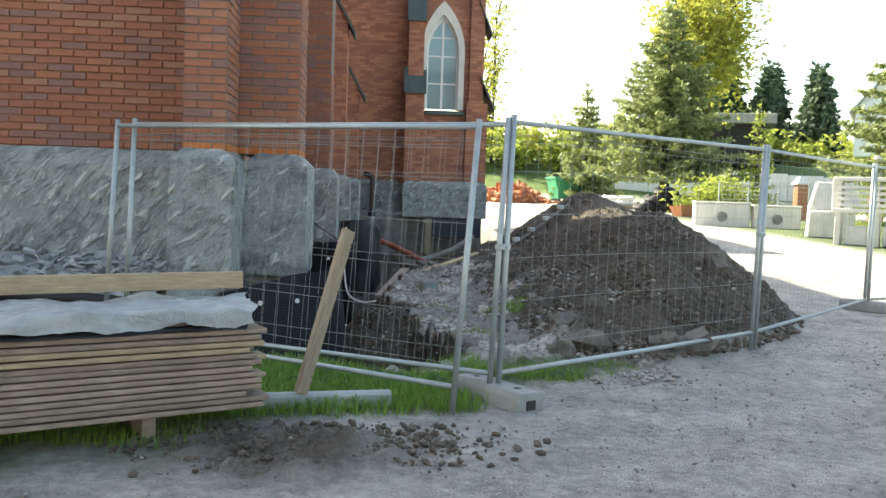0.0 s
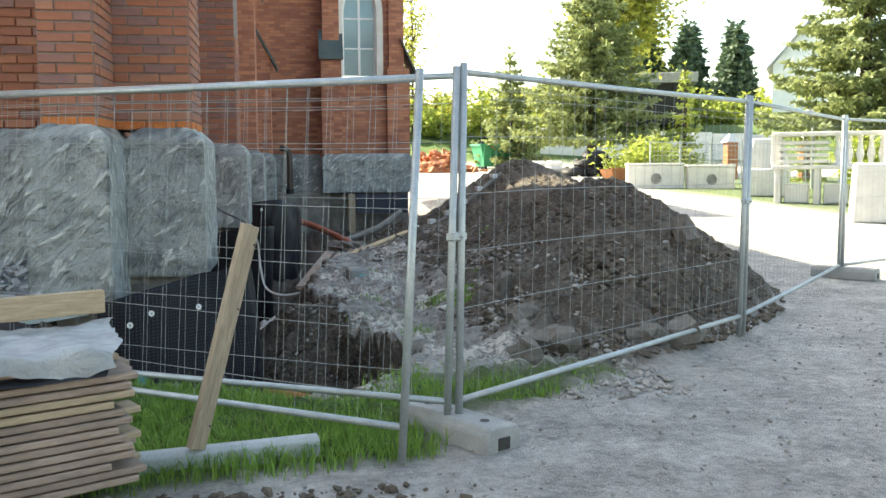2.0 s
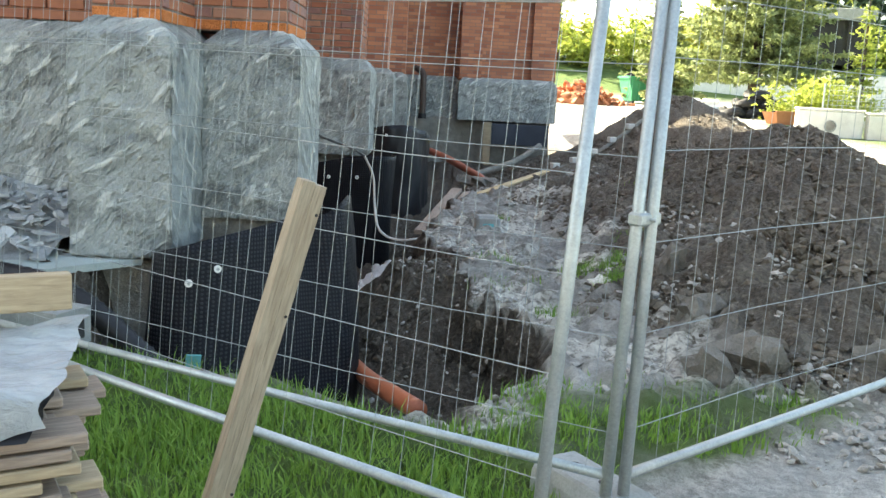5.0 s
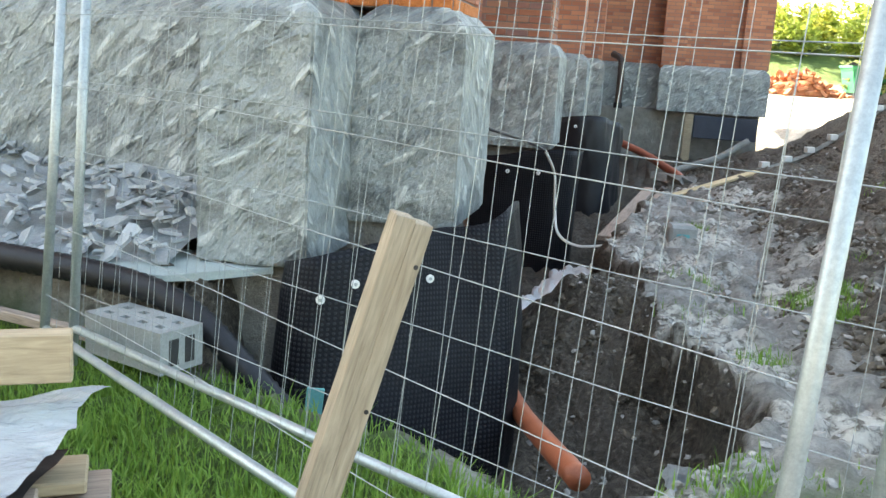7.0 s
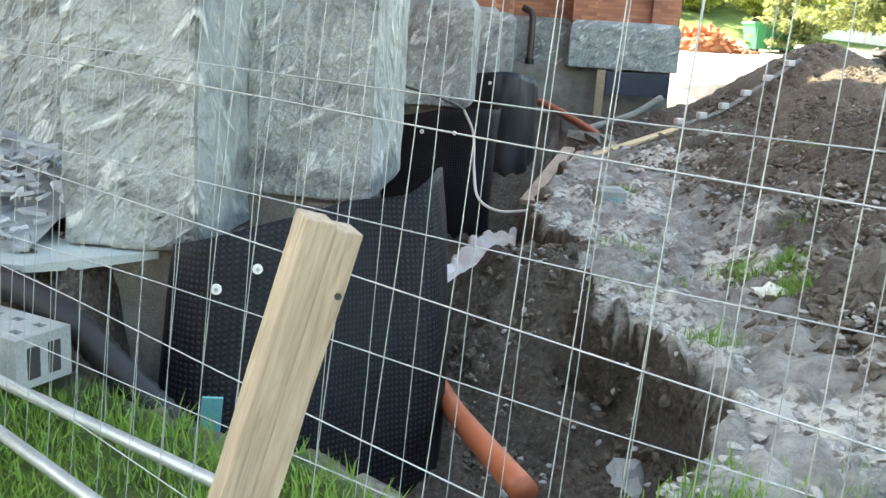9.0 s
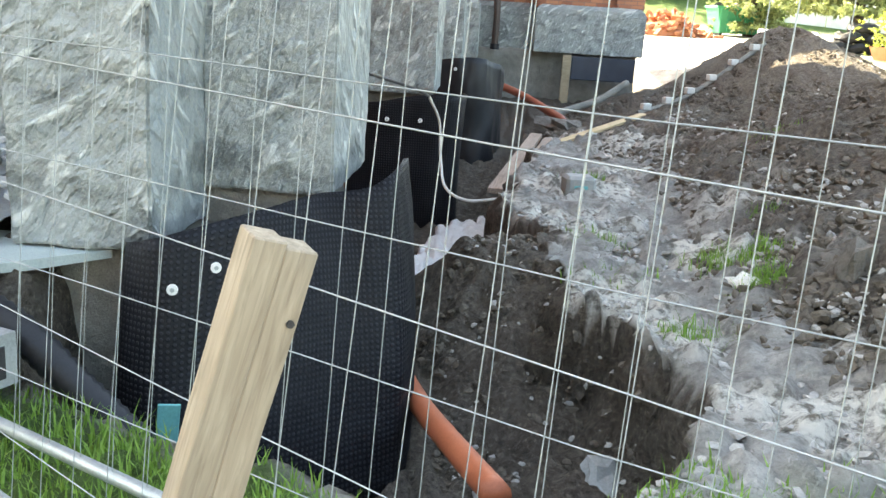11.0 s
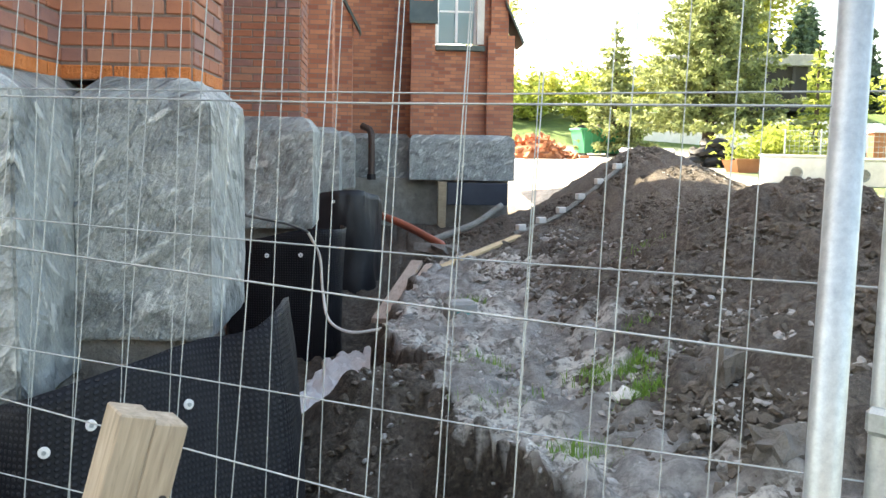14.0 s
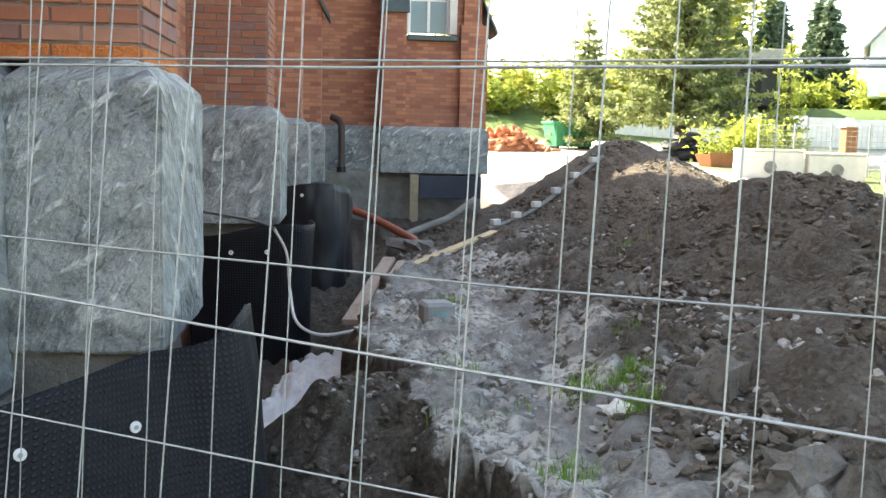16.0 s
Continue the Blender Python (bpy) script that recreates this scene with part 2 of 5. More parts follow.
M_EDGE = simple("broken_orange_brick", (0.42, 0.115, 0.03), (0.66, 0.23, 0.07), 14, 0.85, 0, 0.9, 0.01)
# dark timber, and the painted shade of holes and open sides
M_DARK = simple("dark_timber_and_hole_shade", (0.02, 0.02, 0.022), (0.05, 0.048, 0.045), 2, 0.8)
M_GRASS = leaf_mat("grass_blades", (0.07, 0.15, 0.02), (0.22, 0.36, 0.07), 0.3)
M_WIRE = simple("wire_steel", (0.24, 0.265, 0.265), (0.38, 0.41, 0.41), 12, 0.5, 0.3, 0.0, 0.001)
M_SPRUCE = leaf_mat("blue_spruce_needles", (0.085, 0.125, 0.055), (0.30, 0.34, 0.14), 0.25)
M_FIR = leaf_mat("dark_fir_needles", (0.04, 0.075, 0.045), (0.10, 0.15, 0.085), 0.15)
M_LEAF = leaf_mat("spring_leaves", (0.16, 0.20, 0.03), (0.42, 0.42, 0.09), 0.4)
M_SHRUB = leaf_mat("shrub_leaves", (0.13, 0.19, 0.035), (0.36, 0.41, 0.09), 0.35)
M_BARK = simple("bark", (0.06, 0.045, 0.035), (0.15, 0.115, 0.085), 6, 0.95, 0, 0.9, 0.02, (6, 6, 1))
M_GLASS = glassy("window_glass", (0.16, 0.27, 0.30))
M_TEAL = simple("teal_strip", (0.08, 0.28, 0.29), (0.14, 0.40, 0.40), 5, 0.5)

# ---- mesh helpers ----


def mesh_of(bm, name, mat, smooth=False):
    me = bpy.data.meshes.new(name)
    bm.to_mesh(me)
    bm.free()
    if mat:
        me.materials.append(mat)
    if smooth:
        me.shade_smooth()
    return me


def thing(name, label, category, at=(0, 0, 0), group="", kind="", rz=0.0):
    ob = new(name)
    ob.matrix_basis = pose(*at, 0, 0, rz)
    return tagged(ob, label, category, group, kind)


def part(name, bm, mat, parent, label="", smooth=False):
    ob = new(name, mesh_of(bm, name, mat, smooth))
    ob.parent = parent
    return tagged(ob, label) if label else ob


def solo(name, bm, mat, label, category, kind="", smooth=False, group="", m=None):
    ob = new(name, mesh_of(bm, name, mat, smooth))
    if m:
        ob.matrix_basis = m
    return tagged(ob, label, category, group, kind)


def add_box(bm, x0, y0, z0, x1, y1, z1, bevel=0.0, m=None):
    r = bmesh.ops.create_cube(bm, size=1.0)
    vs = r["verts"]
    bmesh.ops.scale(bm, vec=(x1 - x0, y1 - y0, z1 - z0), verts=vs)
    bmesh.ops.translate(bm, vec=((x0 + x1) / 2, (y0 + y1) / 2, (z0 + z1) / 2), verts=vs)
    if bevel:
        es = list({e for v in vs for e in v.link_edges})
        out = bmesh.ops.bevel(bm, geom=es, offset=bevel, segments=1, affect="EDGES")
        vs = list({v for f in out["faces"] for v in f.verts} | {v for v in vs if v.is_valid})
    if m is not None:
        bmesh.ops.transform(bm, matrix=m, verts=vs)
    return vs


def box(x0, y0, z0, x1, y1, z1, bevel=0.0, m=None):
    bm = bmesh.new()
    add_box(bm, x0, y0, z0, x1, y1, z1, bevel, m)
    return bm


def sweep(bm, pts, r, sides=10, ribs=0.0, cap=True, hollow=False):
    """A tube along pts; r is a number or one per point."""
    pts = [Vector(p) for p in pts]
    rings, up = [], Vector((0, 0, 1))
    for i, p in enumerate(pts):
        d = (pts[min(i + 1, len(pts) - 1)] - pts[max(i - 1, 0)]).normalized()
        side = d.cross(up if abs(d.z) < 0.95 else Vector((1, 0, 0))).normalized()
        top = side.cross(d)
        rad = r[i] if isinstance(r, (list, tuple)) else r
        rings.append([bm.verts.new(p + (side * math.cos(a) + top * math.sin(a)) * rad) for a in (2 * math.pi * k / sides for k in range(sides))])
    for a, b in zip(rings, rings[1:]):
        for k in range(sides):
            bm.faces.new((a[k], a[(k + 1) % sides], b[(k + 1) % sides], b[k]))
    if cap:
        bm.faces.new(rings[0][::-1]), bm.faces.new(rings[-1])
    return bm


def smooth_line(pts, n=8):
    """Catmull-Rom points through pts."""
    p = [Vector(q) for q in pts]
    p = [2 * p[0] - p[1], *p, 2 * p[-1] - p[-2]]
    out = []
    for i in range(1, len(p) - 2):
        for k in range(n):
            t = k / n
            a, b, c, d = p[i - 1 : i + 3]
            out.append(0.5 * (2 * b + (c - a) * t + (2 * a - 5 * b + 4 * c - d) * t * t + (3 * b - a - 3 * c + d) * t**3))
    return [*out, p[-2]]


def rock_bm(size, seed, rough=0.28, sub=2):
    bm = bmesh.new()
    bmesh.ops.create_icosphere(bm, subdivisions=sub, radius=1.0)
    off = Vector((seed * 3.7, seed * 1.3, seed * 2.1))
    for v in bm.verts:
        v.co *= 1 + rough * noise.noise(v.co * 1.4 + off) * 1.8 + rough * 0.4 * noise.noise(v.co * 3.5 + off)
        v.co = Vector((v.co.x * size[0], v.co.y * size[1], v.co.z * size[2]))
    return bm


# ---- ground ----


def sstep(a, b, v):
    t = np.clip((v - a) / (b - a), 0, 1)
    return t * t * (3 - 2 * t)


RIM_Y = (6.2, 6.9, 7.19, 7.46, 7.81, 8.06, 8.44, 8.68, 8.99, 9.25, 10.4, 11.1, 11.5, 13.3, 15.5, 18.0, 22.0, 24.5)
RIM_X = (0.92, 1.0, 1.12, 1.28, 1.37, 1.47, 1.46, 1.26, 1.22, 0.98, 0.98, 0.70, 0.62, 0.85, 1.15, 1.3, 1.2, 1.0)
BANK_X, BANK_Z = (-0.4, -0.03, 0.19, 0.42, 0.6, 1.0), (-0.7, -0.46, -0.28, -0.03, 0.08, 0.06)
EDGE_X = (-6.0, -2.4, -1.6, -1.0, -0.5, 0.0, 0.3, 0.6, 0.95, 1.3)
EDGE_Y = (8.0, 7.9, 7.75, 7.5, 7.25, 7.1, 6.85, 6.65, 6.6, 6.9)


def mound(x, y, cx, cy, h, left, right, front, back, p=1.1):
    dx = np.where(x < cx, (x - cx) / left, (x - cx) / right)
    dy = np.where(y < cy, (y - cy) / front, (y - cy) / back)
    return h * np.clip(1 - np.sqrt(dx * dx + dy * dy + 0.012), 0, 1) ** p


def height(x, y):
    """Smooth lie of the land, and masks for soil, sand and lawn."""
    x, y = np.asarray(x, float), np.asarray(y, float)
    road = -0.1 + 0.037 * np.clip(y - 9, 0, 46) + 0.012 * np.clip(y - 55, 0, 400)
    road = road + 2.4 * sstep(48, 62, y)
    near = sstep(2.2, 3.6, x - 0.02 * y)
    site = -0.06 + 0.012 * np.clip(y - 7, 0, 6) - 0.06 * np.clip(y - 14, 0, 6)
    fence = np.where(x < 4.3, -0.638 * (x - 1.375) + 0.77 * (y - 5.69), -0.751 * (x - 4.3) + 0.66 * (y - 8.12))
    inside = sstep(5.6, 6.6, y + 0.35 * x - 0.3) * (1 - sstep(3.2, 5.8, x)) * (1 - sstep(27, 30, y)) * np.where(x > 1.2, sstep(-0.05, 0.45, fence), 1.0)
    z = road * (1 - inside) + np.minimum(road, site) * inside
    heaps = sstep(-0.1, 0.75, fence) * np.maximum.reduce([
        mound(x, y, 5.5, 21.9, 1.27, 4.0, 2.6, 7.5, 4.0),
        mound(x, y, 4.45, 12.3, 1.3, 2.7, 1.35, 5.4, 6.0, 1.1),
        mound(x, y, 3.5, 9.2, 0.9, 1.9, 1.3, 2.3, 3.2),
        mound(x, y, 2.9, 16.5, 0.55, 1.6, 2.4, 5.0, 4.0),
    ])
    rim = np.interp(y, RIM_Y, RIM_X) + 0.05 * np.sin(4.3 * y) + 0.03 * np.sin(7.9 * y + 1)
    edge = np.interp(x, EDGE_X, EDGE_Y)
    cut = sstep(0.0, 0.17, rim - x) * sstep(-0.02, 0.22, y - edge) * (1 - sstep(23.5, 25.0, y))
    floor = -0.86 + 0.3 * sstep(14.5, 20, y) + 0.35 * sstep(-0.9, -1.3, x) * (1 - sstep(8.2, 9.2, y)) + 0.12 * sstep(0.3, 1.2, x)
    crest = np.interp(x, BANK_X, BANK_Z)
    bank = crest + (-0.86 - crest) * np.where(y < 10.1, 0.25 * sstep(0.0, 0.3, 10.1 - y) + 0.75 * sstep(0.1, 1.6, 10.1 - y), sstep(0.1, 0.95, y - 10.1))
    floor = np.maximum(floor, bank)
    z = z + heaps
    z = z * (1 - cut) + np.minimum(z, floor) * cut
    ledge = sstep(-1.12, -1.3, x) * sstep(7.72, 7.8, y)
    z = z * (1 - ledge) + 0.22 * ledge
    soil = np.clip(np.maximum.reduce([sstep(0.03, 0.16, heaps), sstep(0.002, 0.04, cut), 0.5 * inside, inside * sstep(1.0, 2.6, x) * 0.85, inside * sstep(12, 17, y)]), 0, 1)
    spill = 0.95 * sstep(1.0, 0.25, np.hypot((x - 0.05) / 0.95, (y - 4.35) / 0.75))
    soil = np.maximum(soil, spill)
    shelf = inside * (1 - sstep(0.002, 0.03, cut)) * (1 - sstep(1.7, 2.9, x - 0.03 * y)) * sstep(0.3, 0.8, x) * (1 - sstep(15, 18, y))
    sand = np.clip(shelf * (1 - 0.8 * sstep(0.08, 0.25, heaps)), 0, 1)
    lawn_near = sstep(5.05, 5.35, y - 0.2 * x) * (1 - sstep(-0.22, 0.0, y - edge)) * (1 - cut) * (1 - sstep(1.0, 1.35, x)) * (1 - ledge)
    lawn_strip = sstep(0.05, 0.3, y - (5.75 + 0.72 * (x - 1.3))) * (1 - sstep(6.9, 7.5, y)) * sstep(1.0, 1.3, x) * (1 - sstep(2.5, 3.0, x))
    lawn_far = np.maximum(sstep(0.0, 1.0, x - 11.2 + 0.10 * (y - 24)) * sstep(8, 12, y) * (1 - sstep(33, 36, y)) * 0.9, sstep(45, 49, y) * (1 - 0.0 * x))
    lawn = np.clip(np.maximum.reduce([lawn_near, 0.8 * lawn_strip, lawn_far]), 0, 1)
    left = sstep(-0.2, -1.6, x) * sstep(3.2, 4.2, y) * (1 - sstep(-0.2, 0.0, y - edge)) * (1 - cut) * (1 - ledge)
    lawn = np.maximum(lawn, 0.8 * left)
    return z, soil, sand * (1 - lawn), lawn, heaps, cut


def axis(lo, hi, step, far_lo, far_hi):
    mid = list(np.arange(lo, hi + 1e-6, step))
    out, s, v = [], step, hi
    while v < far_hi:
        s *= 1.16
        v += s
        out.append(v)
    back, s, v = [], step, lo
    while v > far_lo:
        s *= 1.16
        v -= s
        back.append(v)
    return np.array(back[::-1] + mid + out)


def fbm(x, y, scale, seed):
    return noise.noise(Vector((x * scale, y * scale, seed)))


def make_ground():
    xs, ys = axis(-3.2, 7.4, 0.05, -900, 900), axis(2.6, 17.0, 0.055, -900, 1500)
    xs = np.unique(np.r_[xs, np.arange(0.2, 1.8, 0.025)].round(4))
    gx, gy = np.meshgrid(xs, ys)
    z, soil, sand, lawn, heaps, cut = height(gx, gy)
    nz = np.zeros_like(z)
    fx, fy = gx.ravel(), gy.ravel()
    near = (fx > -5) & (fx < 12) & (fy > -3) & (fy < 32)
    flat = nz.ravel()
    rough = (0.25 + 1.0 * np.maximum(soil, cut) + 0.5 * sand + 0.35 * lawn).ravel()
    for i in np.nonzero(near)[0]:
        x, y, r = fx[i], fy[i], rough[i]
        big = fbm(x, y, 1.7, 3.1) * 0.055 * (r - 0.2)
        clod = abs(fbm(x, y, 5.5, 8.2)) * 0.14 * max(0, r - 0.3)
        flat[i] = big + clod + fbm(x, y, 9.5, 1.7) * 0.045 * (r - 0.15) + 0.012 * fbm(x, y, 3.0, 4.4)
    z = z + nz
    bank = ((cut > 0.02) & (cut < 0.999)).ravel()
    zr = z.ravel()
    shift = np.zeros((len(fx), 2))
    for i in np.nonzero(near & bank)[0]:
        v = Vector((fx[i] * 3.0, fy[i] * 3.5, zr[i] * 6.0))
        shift[i] = (0.11 * noise.noise(v) + 0.06 * noise.noise(v * 2.7), 0.08 * noise.noise(v + Vector((7, 0, 0))))
    gx, gy = gx + shift[:, 0].reshape(gx.shape), gy + shift[:, 1].reshape(gx.shape)
    n, k = gx.shape
    verts = np.stack([gx, gy, z], -1).reshape(-1, 3)
    i = np.arange(n * k).reshape(n, k)
    faces = np.stack([i[:-1, :-1], i[:-1, 1:], i[1:, 1:], i[1:, :-1]], -1).reshape(-1, 4)
    me = bpy.data.meshes.new("ground")
    me.from_pydata(verts.tolist(), [], faces.tolist())
    blotch = np.array([fbm(a, b, 1.3, 6.0) + 0.6 * fbm(a, b, 4.1, 2.0) if c else 0 for a, b, c in zip(fx, fy, near)])
    soft = lambda v: np.clip(v.ravel() + 0.9 * blotch * v.ravel() * (1 - v.ravel()) * 2.2, 0, 1)
    for name, v in (("soil", soft(soil)), ("sand", np.clip(sand.ravel() * (0.36 + 2.6 * blotch), 0, 1)), ("lawn", soft(lawn))):
        a = me.attributes.new(name, "FLOAT", "POINT")
        a.data.foreach_set("value", v.astype(np.float32))
    me.materials.append(M_GROUND)
    me.shade_smooth()
    return tagged(new("ground", me), "grey gravel drive with dark dug soil, pale sandy shelf and lawn", "ground", kind="structure")


make_ground()


def gz(x, y):
    return float(height(x, y)[0])


# ---- church ----
PLINTH_TOP = 1.69


def stone_bm(x0, y0, z0, x1, y1, z1, step=0.07, chamfer=0.11, amp=0.013, seed=0.0, round_edge=0.012):
    """A rough stone block with a sloping top edge and uneven faces."""
    bm = bmesh.new()
    r = bmesh.ops.create_cube(bm, size=1.0)
    for v in r["verts"]:
        v.co = Vector((x0 if v.co.x < 0 else x1, y0 if v.co.y < 0 else y1, z0 if v.co.z < 0 else z1))
    bmesh.ops.bevel(bm, geom=list(bm.edges), offset=round_edge, segments=2, affect="EDGES")
    for ax, (a, b) in enumerate(((x0, x1), (y0, y1), (z0, z1))):
        n = int(min(60, (b - a) / step))
        for k in range(1, n):
            co, no = Vector((0, 0, 0)), Vector((0, 0, 0))
            co[ax], no[ax] = a + (b - a) * k / n, 1
            bmesh.ops.bisect_plane(bm, geom=list(bm.verts) + list(bm.edges) + list(bm.faces), plane_co=co, plane_no=no)
    mid = Vector(((x0 + x1) / 2, (y0 + y1) / 2, 0))
    bm.normal_update()
    moves = []
    for v in bm.verts:
        p = v.co * 1.0
        d = noise.noise(Vector((p.x * 3.1 + seed, p.y * 3.1, p.z * 2.3))) + 0.7 * noise.noise(Vector((p.x * 9 + seed, p.y * 9 + p.z * 3, p.z * 6)))
        if v.co.z > z1 - chamfer:
            t = (v.co.z - z1 + chamfer) / chamfer
            for a, lo, hi in ((0, x0, x1), (1, y0, y1)):
                if v.co[a] < lo + 0.14:
                    p[a] += 0.11 * t
                elif v.co[a] > hi - 0.14:
                    p[a] -= 0.11 * t
        moves.append(p + v.normal * d * amp)
    for v, p in zip(bm.verts, moves):
        v.co = p
    return bm


BRICK_MESH = {}


def brick_mesh(w, orange=False, depth=0.05, h=0.064):
    key = (round(w, 3), orange)
    if key not in BRICK_MESH:
        bm = box(-w / 2, 0, -h / 2, w / 2, depth, h / 2, 0.005)
        for v in bm.verts:
            v.co += Vector((noise.noise(v.co * 40), noise.noise(v.co * 40 + Vector((9, 0, 0))), noise.noise(v.co * 40 + Vector((0, 9, 0))))) * 0.0035
        BRICK_MESH[key] = mesh_of(bm, "brick", M_EDGE if orange else M_BRICK)
    return BRICK_MESH[key]


RNG = random.Random(5)


def lay_bricks(parent, x, y, rz, width, z0, rows, course=0.077, edge_row=False):
    """Courses of bricks on a face that starts at x, y and runs along the direction rz (degrees); the face looks to the right of it."""
    n = max(2, round(width / 0.13))
    unit = width / n
    c, s = math.cos(radians(rz)), math.sin(radians(rz))
    for r in range(rows):
        u, first = 0.0, True
        while u < width - 1e-4:
            k = 1 if (first and r % 2) or width - u < 1.5 * unit else 2
            first = False
            w = k * unit
            ob = new("brick", brick_mesh(w - 0.011, r == 0 and edge_row))
            a = u + w / 2
            d = 0.012 + RNG.uniform(-0.004, 0.004)
            ob.matrix_basis = pose(x + c * a + s * d, y + s * a - c * d, z0 + (r + 0.5) * course, 0, RNG.uniform(-0.4, 0.4), rz)
            ob.parent = parent
            u += w


def wall_core(name, x0, y0, z0, x1, y1, z1, label, mat=M_FARBRICK):
    return solo(name, box(x0, y0, z0, x1, y1, z1), mat, label, "wall", "structure")


def plinth(name, x0, y0, z0, x1, y1, label="rough grey stone plinth block with pale streaks", **kw):
    return solo(name, stone_bm(x0, y0, z0, x1, y1, PLINTH_TOP, **kw), M_STONE, label, "plinth", "structure", False)


def buttress(x0, y0, x1, y1, z1, rows_front, rows_side):
    """A brick pier: mortar core, built courses on the seen faces, brickwork above."""
    zb = PLINTH_TOP - 0.018
    top = zb + max(rows_front, rows_side) * 0.077
    ob = solo("buttress", box(x0, y0, zb, x1, y1, top), M_MORTAR, "red brick church buttress with weathered dark bricks", "buttress", "structure", group="buttresses")
    part("upper_brickwork", box(x0 - 0.012, y0 - 0.012, top, x1 + 0.012, y1 + 0.012, z1), M_FARBRICK, ob)
    if rows_front:
        lay_bricks(ob, x0, y0, 0, x1 - x0, zb, rows_front, edge_row=x1 > -1.4 and y0 < 10)
    if rows_side:
        lay_bricks(ob, x1, y0, 90, y1 - y0, zb, rows_side, edge_row=y0 < 10)
    return ob


def cap_slab(parent, pts, y0, y1, t=0.07):
    """A sloping metal-covered weathering: pts are two (x, z) ends."""
    (xa, za), (xb, zb) = pts
    bm = bmesh.new()
    for yy in (y0, y1):
        for x, z in ((xa, za), (xb, zb), (xb - 0.02, zb - t), (xa, za - t)):
            bm.verts.new((x, yy, z))
    bm.verts.ensure_lookup_table()
    v = bm.verts
    for q in ((0, 1, 2, 3), (7, 6, 5, 4), (0, 4, 5, 1), (1, 5, 6, 2), (2, 6, 7, 3), (3, 7, 4, 0)):
        bm.faces.new([v[i] for i in q])
    return part("weathering_cap", bm, M_CAP, parent, "dark green metal-covered sloping cap")


# end wall with its pier, corner pier, and the piers along the nave
end_wall = wall_core("wall_west", -14, 9.3, 0.0, -1.0, 9.9, 10.6, "red brick church end wall on stone plinth")
plinth("plinth_west", -5.2, 9.0, 0.15, -1.4, 9.5, step=0.08, seed=1.0)
lay_bricks(end_wall, -4.5, 9.29, 0, 3.1, PLINTH_TOP + 0.01, 27)
plinth("plinth_pier_front", -1.46, 8.09, 0.30, -0.86, 9.2, step=0.05, seed=4.0)
b1 = buttress(-1.36, 8.23, -0.96, 9.3, 8.0, 30, 30)
plinth("plinth_pier_corner", -0.865, 8.79, 0.46, -0.235, 9.85, step=0.05, seed=9.0)
bA = buttress(-0.955, 8.94, -0.345, 9.7, 8.0, 33, 33)
wall_core("wall_south", -2.0, 9.9, -0.9, -1.12, 25.4, 10.6, "long red brick nave wall of the church")
plinth("plinth_pier_nave", -1.2, 14.4, 0.50, -0.175, 15.5, step=0.07, seed=14.0)
bB = buttress(-1.2, 14.54, -0.32, 15.4, 5.3, 42, 20)
plinth("plinth_pier_nave_second", -1.2, 19.45, 0.55, -0.12, 20.5, step=0.09, seed=19.0)
bC = buttress(-1.2, 19.6, -0.26, 20.4, 5.2, 0, 0)
plinth("plinth_pier_nave_third", -1.2, 23.0, 0.55, 0.02, 23.9, step=0.09, seed=24.0)
bD = buttress(-1.2, 23.15, -0.06, 23.8, 4.0, 0, 0)
cap_slab(bB, ((-0.9, 6.35), (-0.18, 4.9)), 14.45, 15.5)
cap_slab(bC, ((-0.75, 5.95), (-0.08, 4.75)), 19.5, 20.5)
cap_slab(bD, ((-0.75, 5.3), (0.12, 3.7)), 23.05, 23.9)
for zz0, zz1, yy in ((-1.2, 0.5, 8.85), (-1.2, 0.52, 14.6), (-1.2, 0.57, 19.65), (-1.2, 0.57, 23.2)):
    solo("foundation", stone_bm(-1.15, yy, zz0, -0.32, yy + 0.85, zz1, 0.12, 0.01, 0.03, yy), M_FOUND, "rough grey concrete church foundation", "foundation", "structure", True)
solo("foundation", stone_bm(-1.44, 8.16, -1.0, -0.85, 8.9, 0.3, 0.1, 0.01, 0.035, 2.0), M_FOUND, "rough grey concrete foundation under the pier", "foundation", "structure", True)

def roof(name, pts, t, label):
    """A sloping slab: four corners, thickened upwards."""
    bm = bmesh.new()
    lo, hi = [bm.verts.new(p) for p in pts], [bm.verts.new((p[0], p[1], p[2] + t)) for p in pts]
    bm.faces.new(lo[::-1]), bm.faces.new(hi)
    for k in range(4):
        bm.faces.new((lo[k], lo[(k + 1) % 4], hi[(k + 1) % 4], hi[k]))
    bmesh.ops.recalc_face_normals(bm, faces=bm.faces)
    return solo(name, bm, M_SLATE, label, "roof", "structure")


# unseen nave roof and gable, added and sized to shade the yard
roof("roof_nave_south", [(-0.8, 9.0, 10.45), (-0.8, 26.0, 10.45), (-7.5, 26.0, 16.9), (-7.5, 9.0, 16.9)], 0.25, "unseen dark slate nave roof slope added to shade the yard")
roof("roof_nave_north", [(-14.2, 9.0, 10.45), (-14.2, 26.0, 10.45), (-7.5, 26.0, 16.9), (-7.5, 9.0, 16.9)], 0.25, "unseen dark slate nave roof slope added to shade the yard")
bm = bmesh.new()
a, b = [bm.verts.new(p) for p in ((-14, 9.35, 10.6), (-1.0, 9.35, 10.6), (-7.5, 9.35, 16.85))], [bm.verts.new(p) for p in ((-14, 9.85, 10.6), (-1.0, 9.85, 10.6), (-7.5, 9.85, 16.85))]
bm.faces.new(a), bm.faces.new(b[::-1])
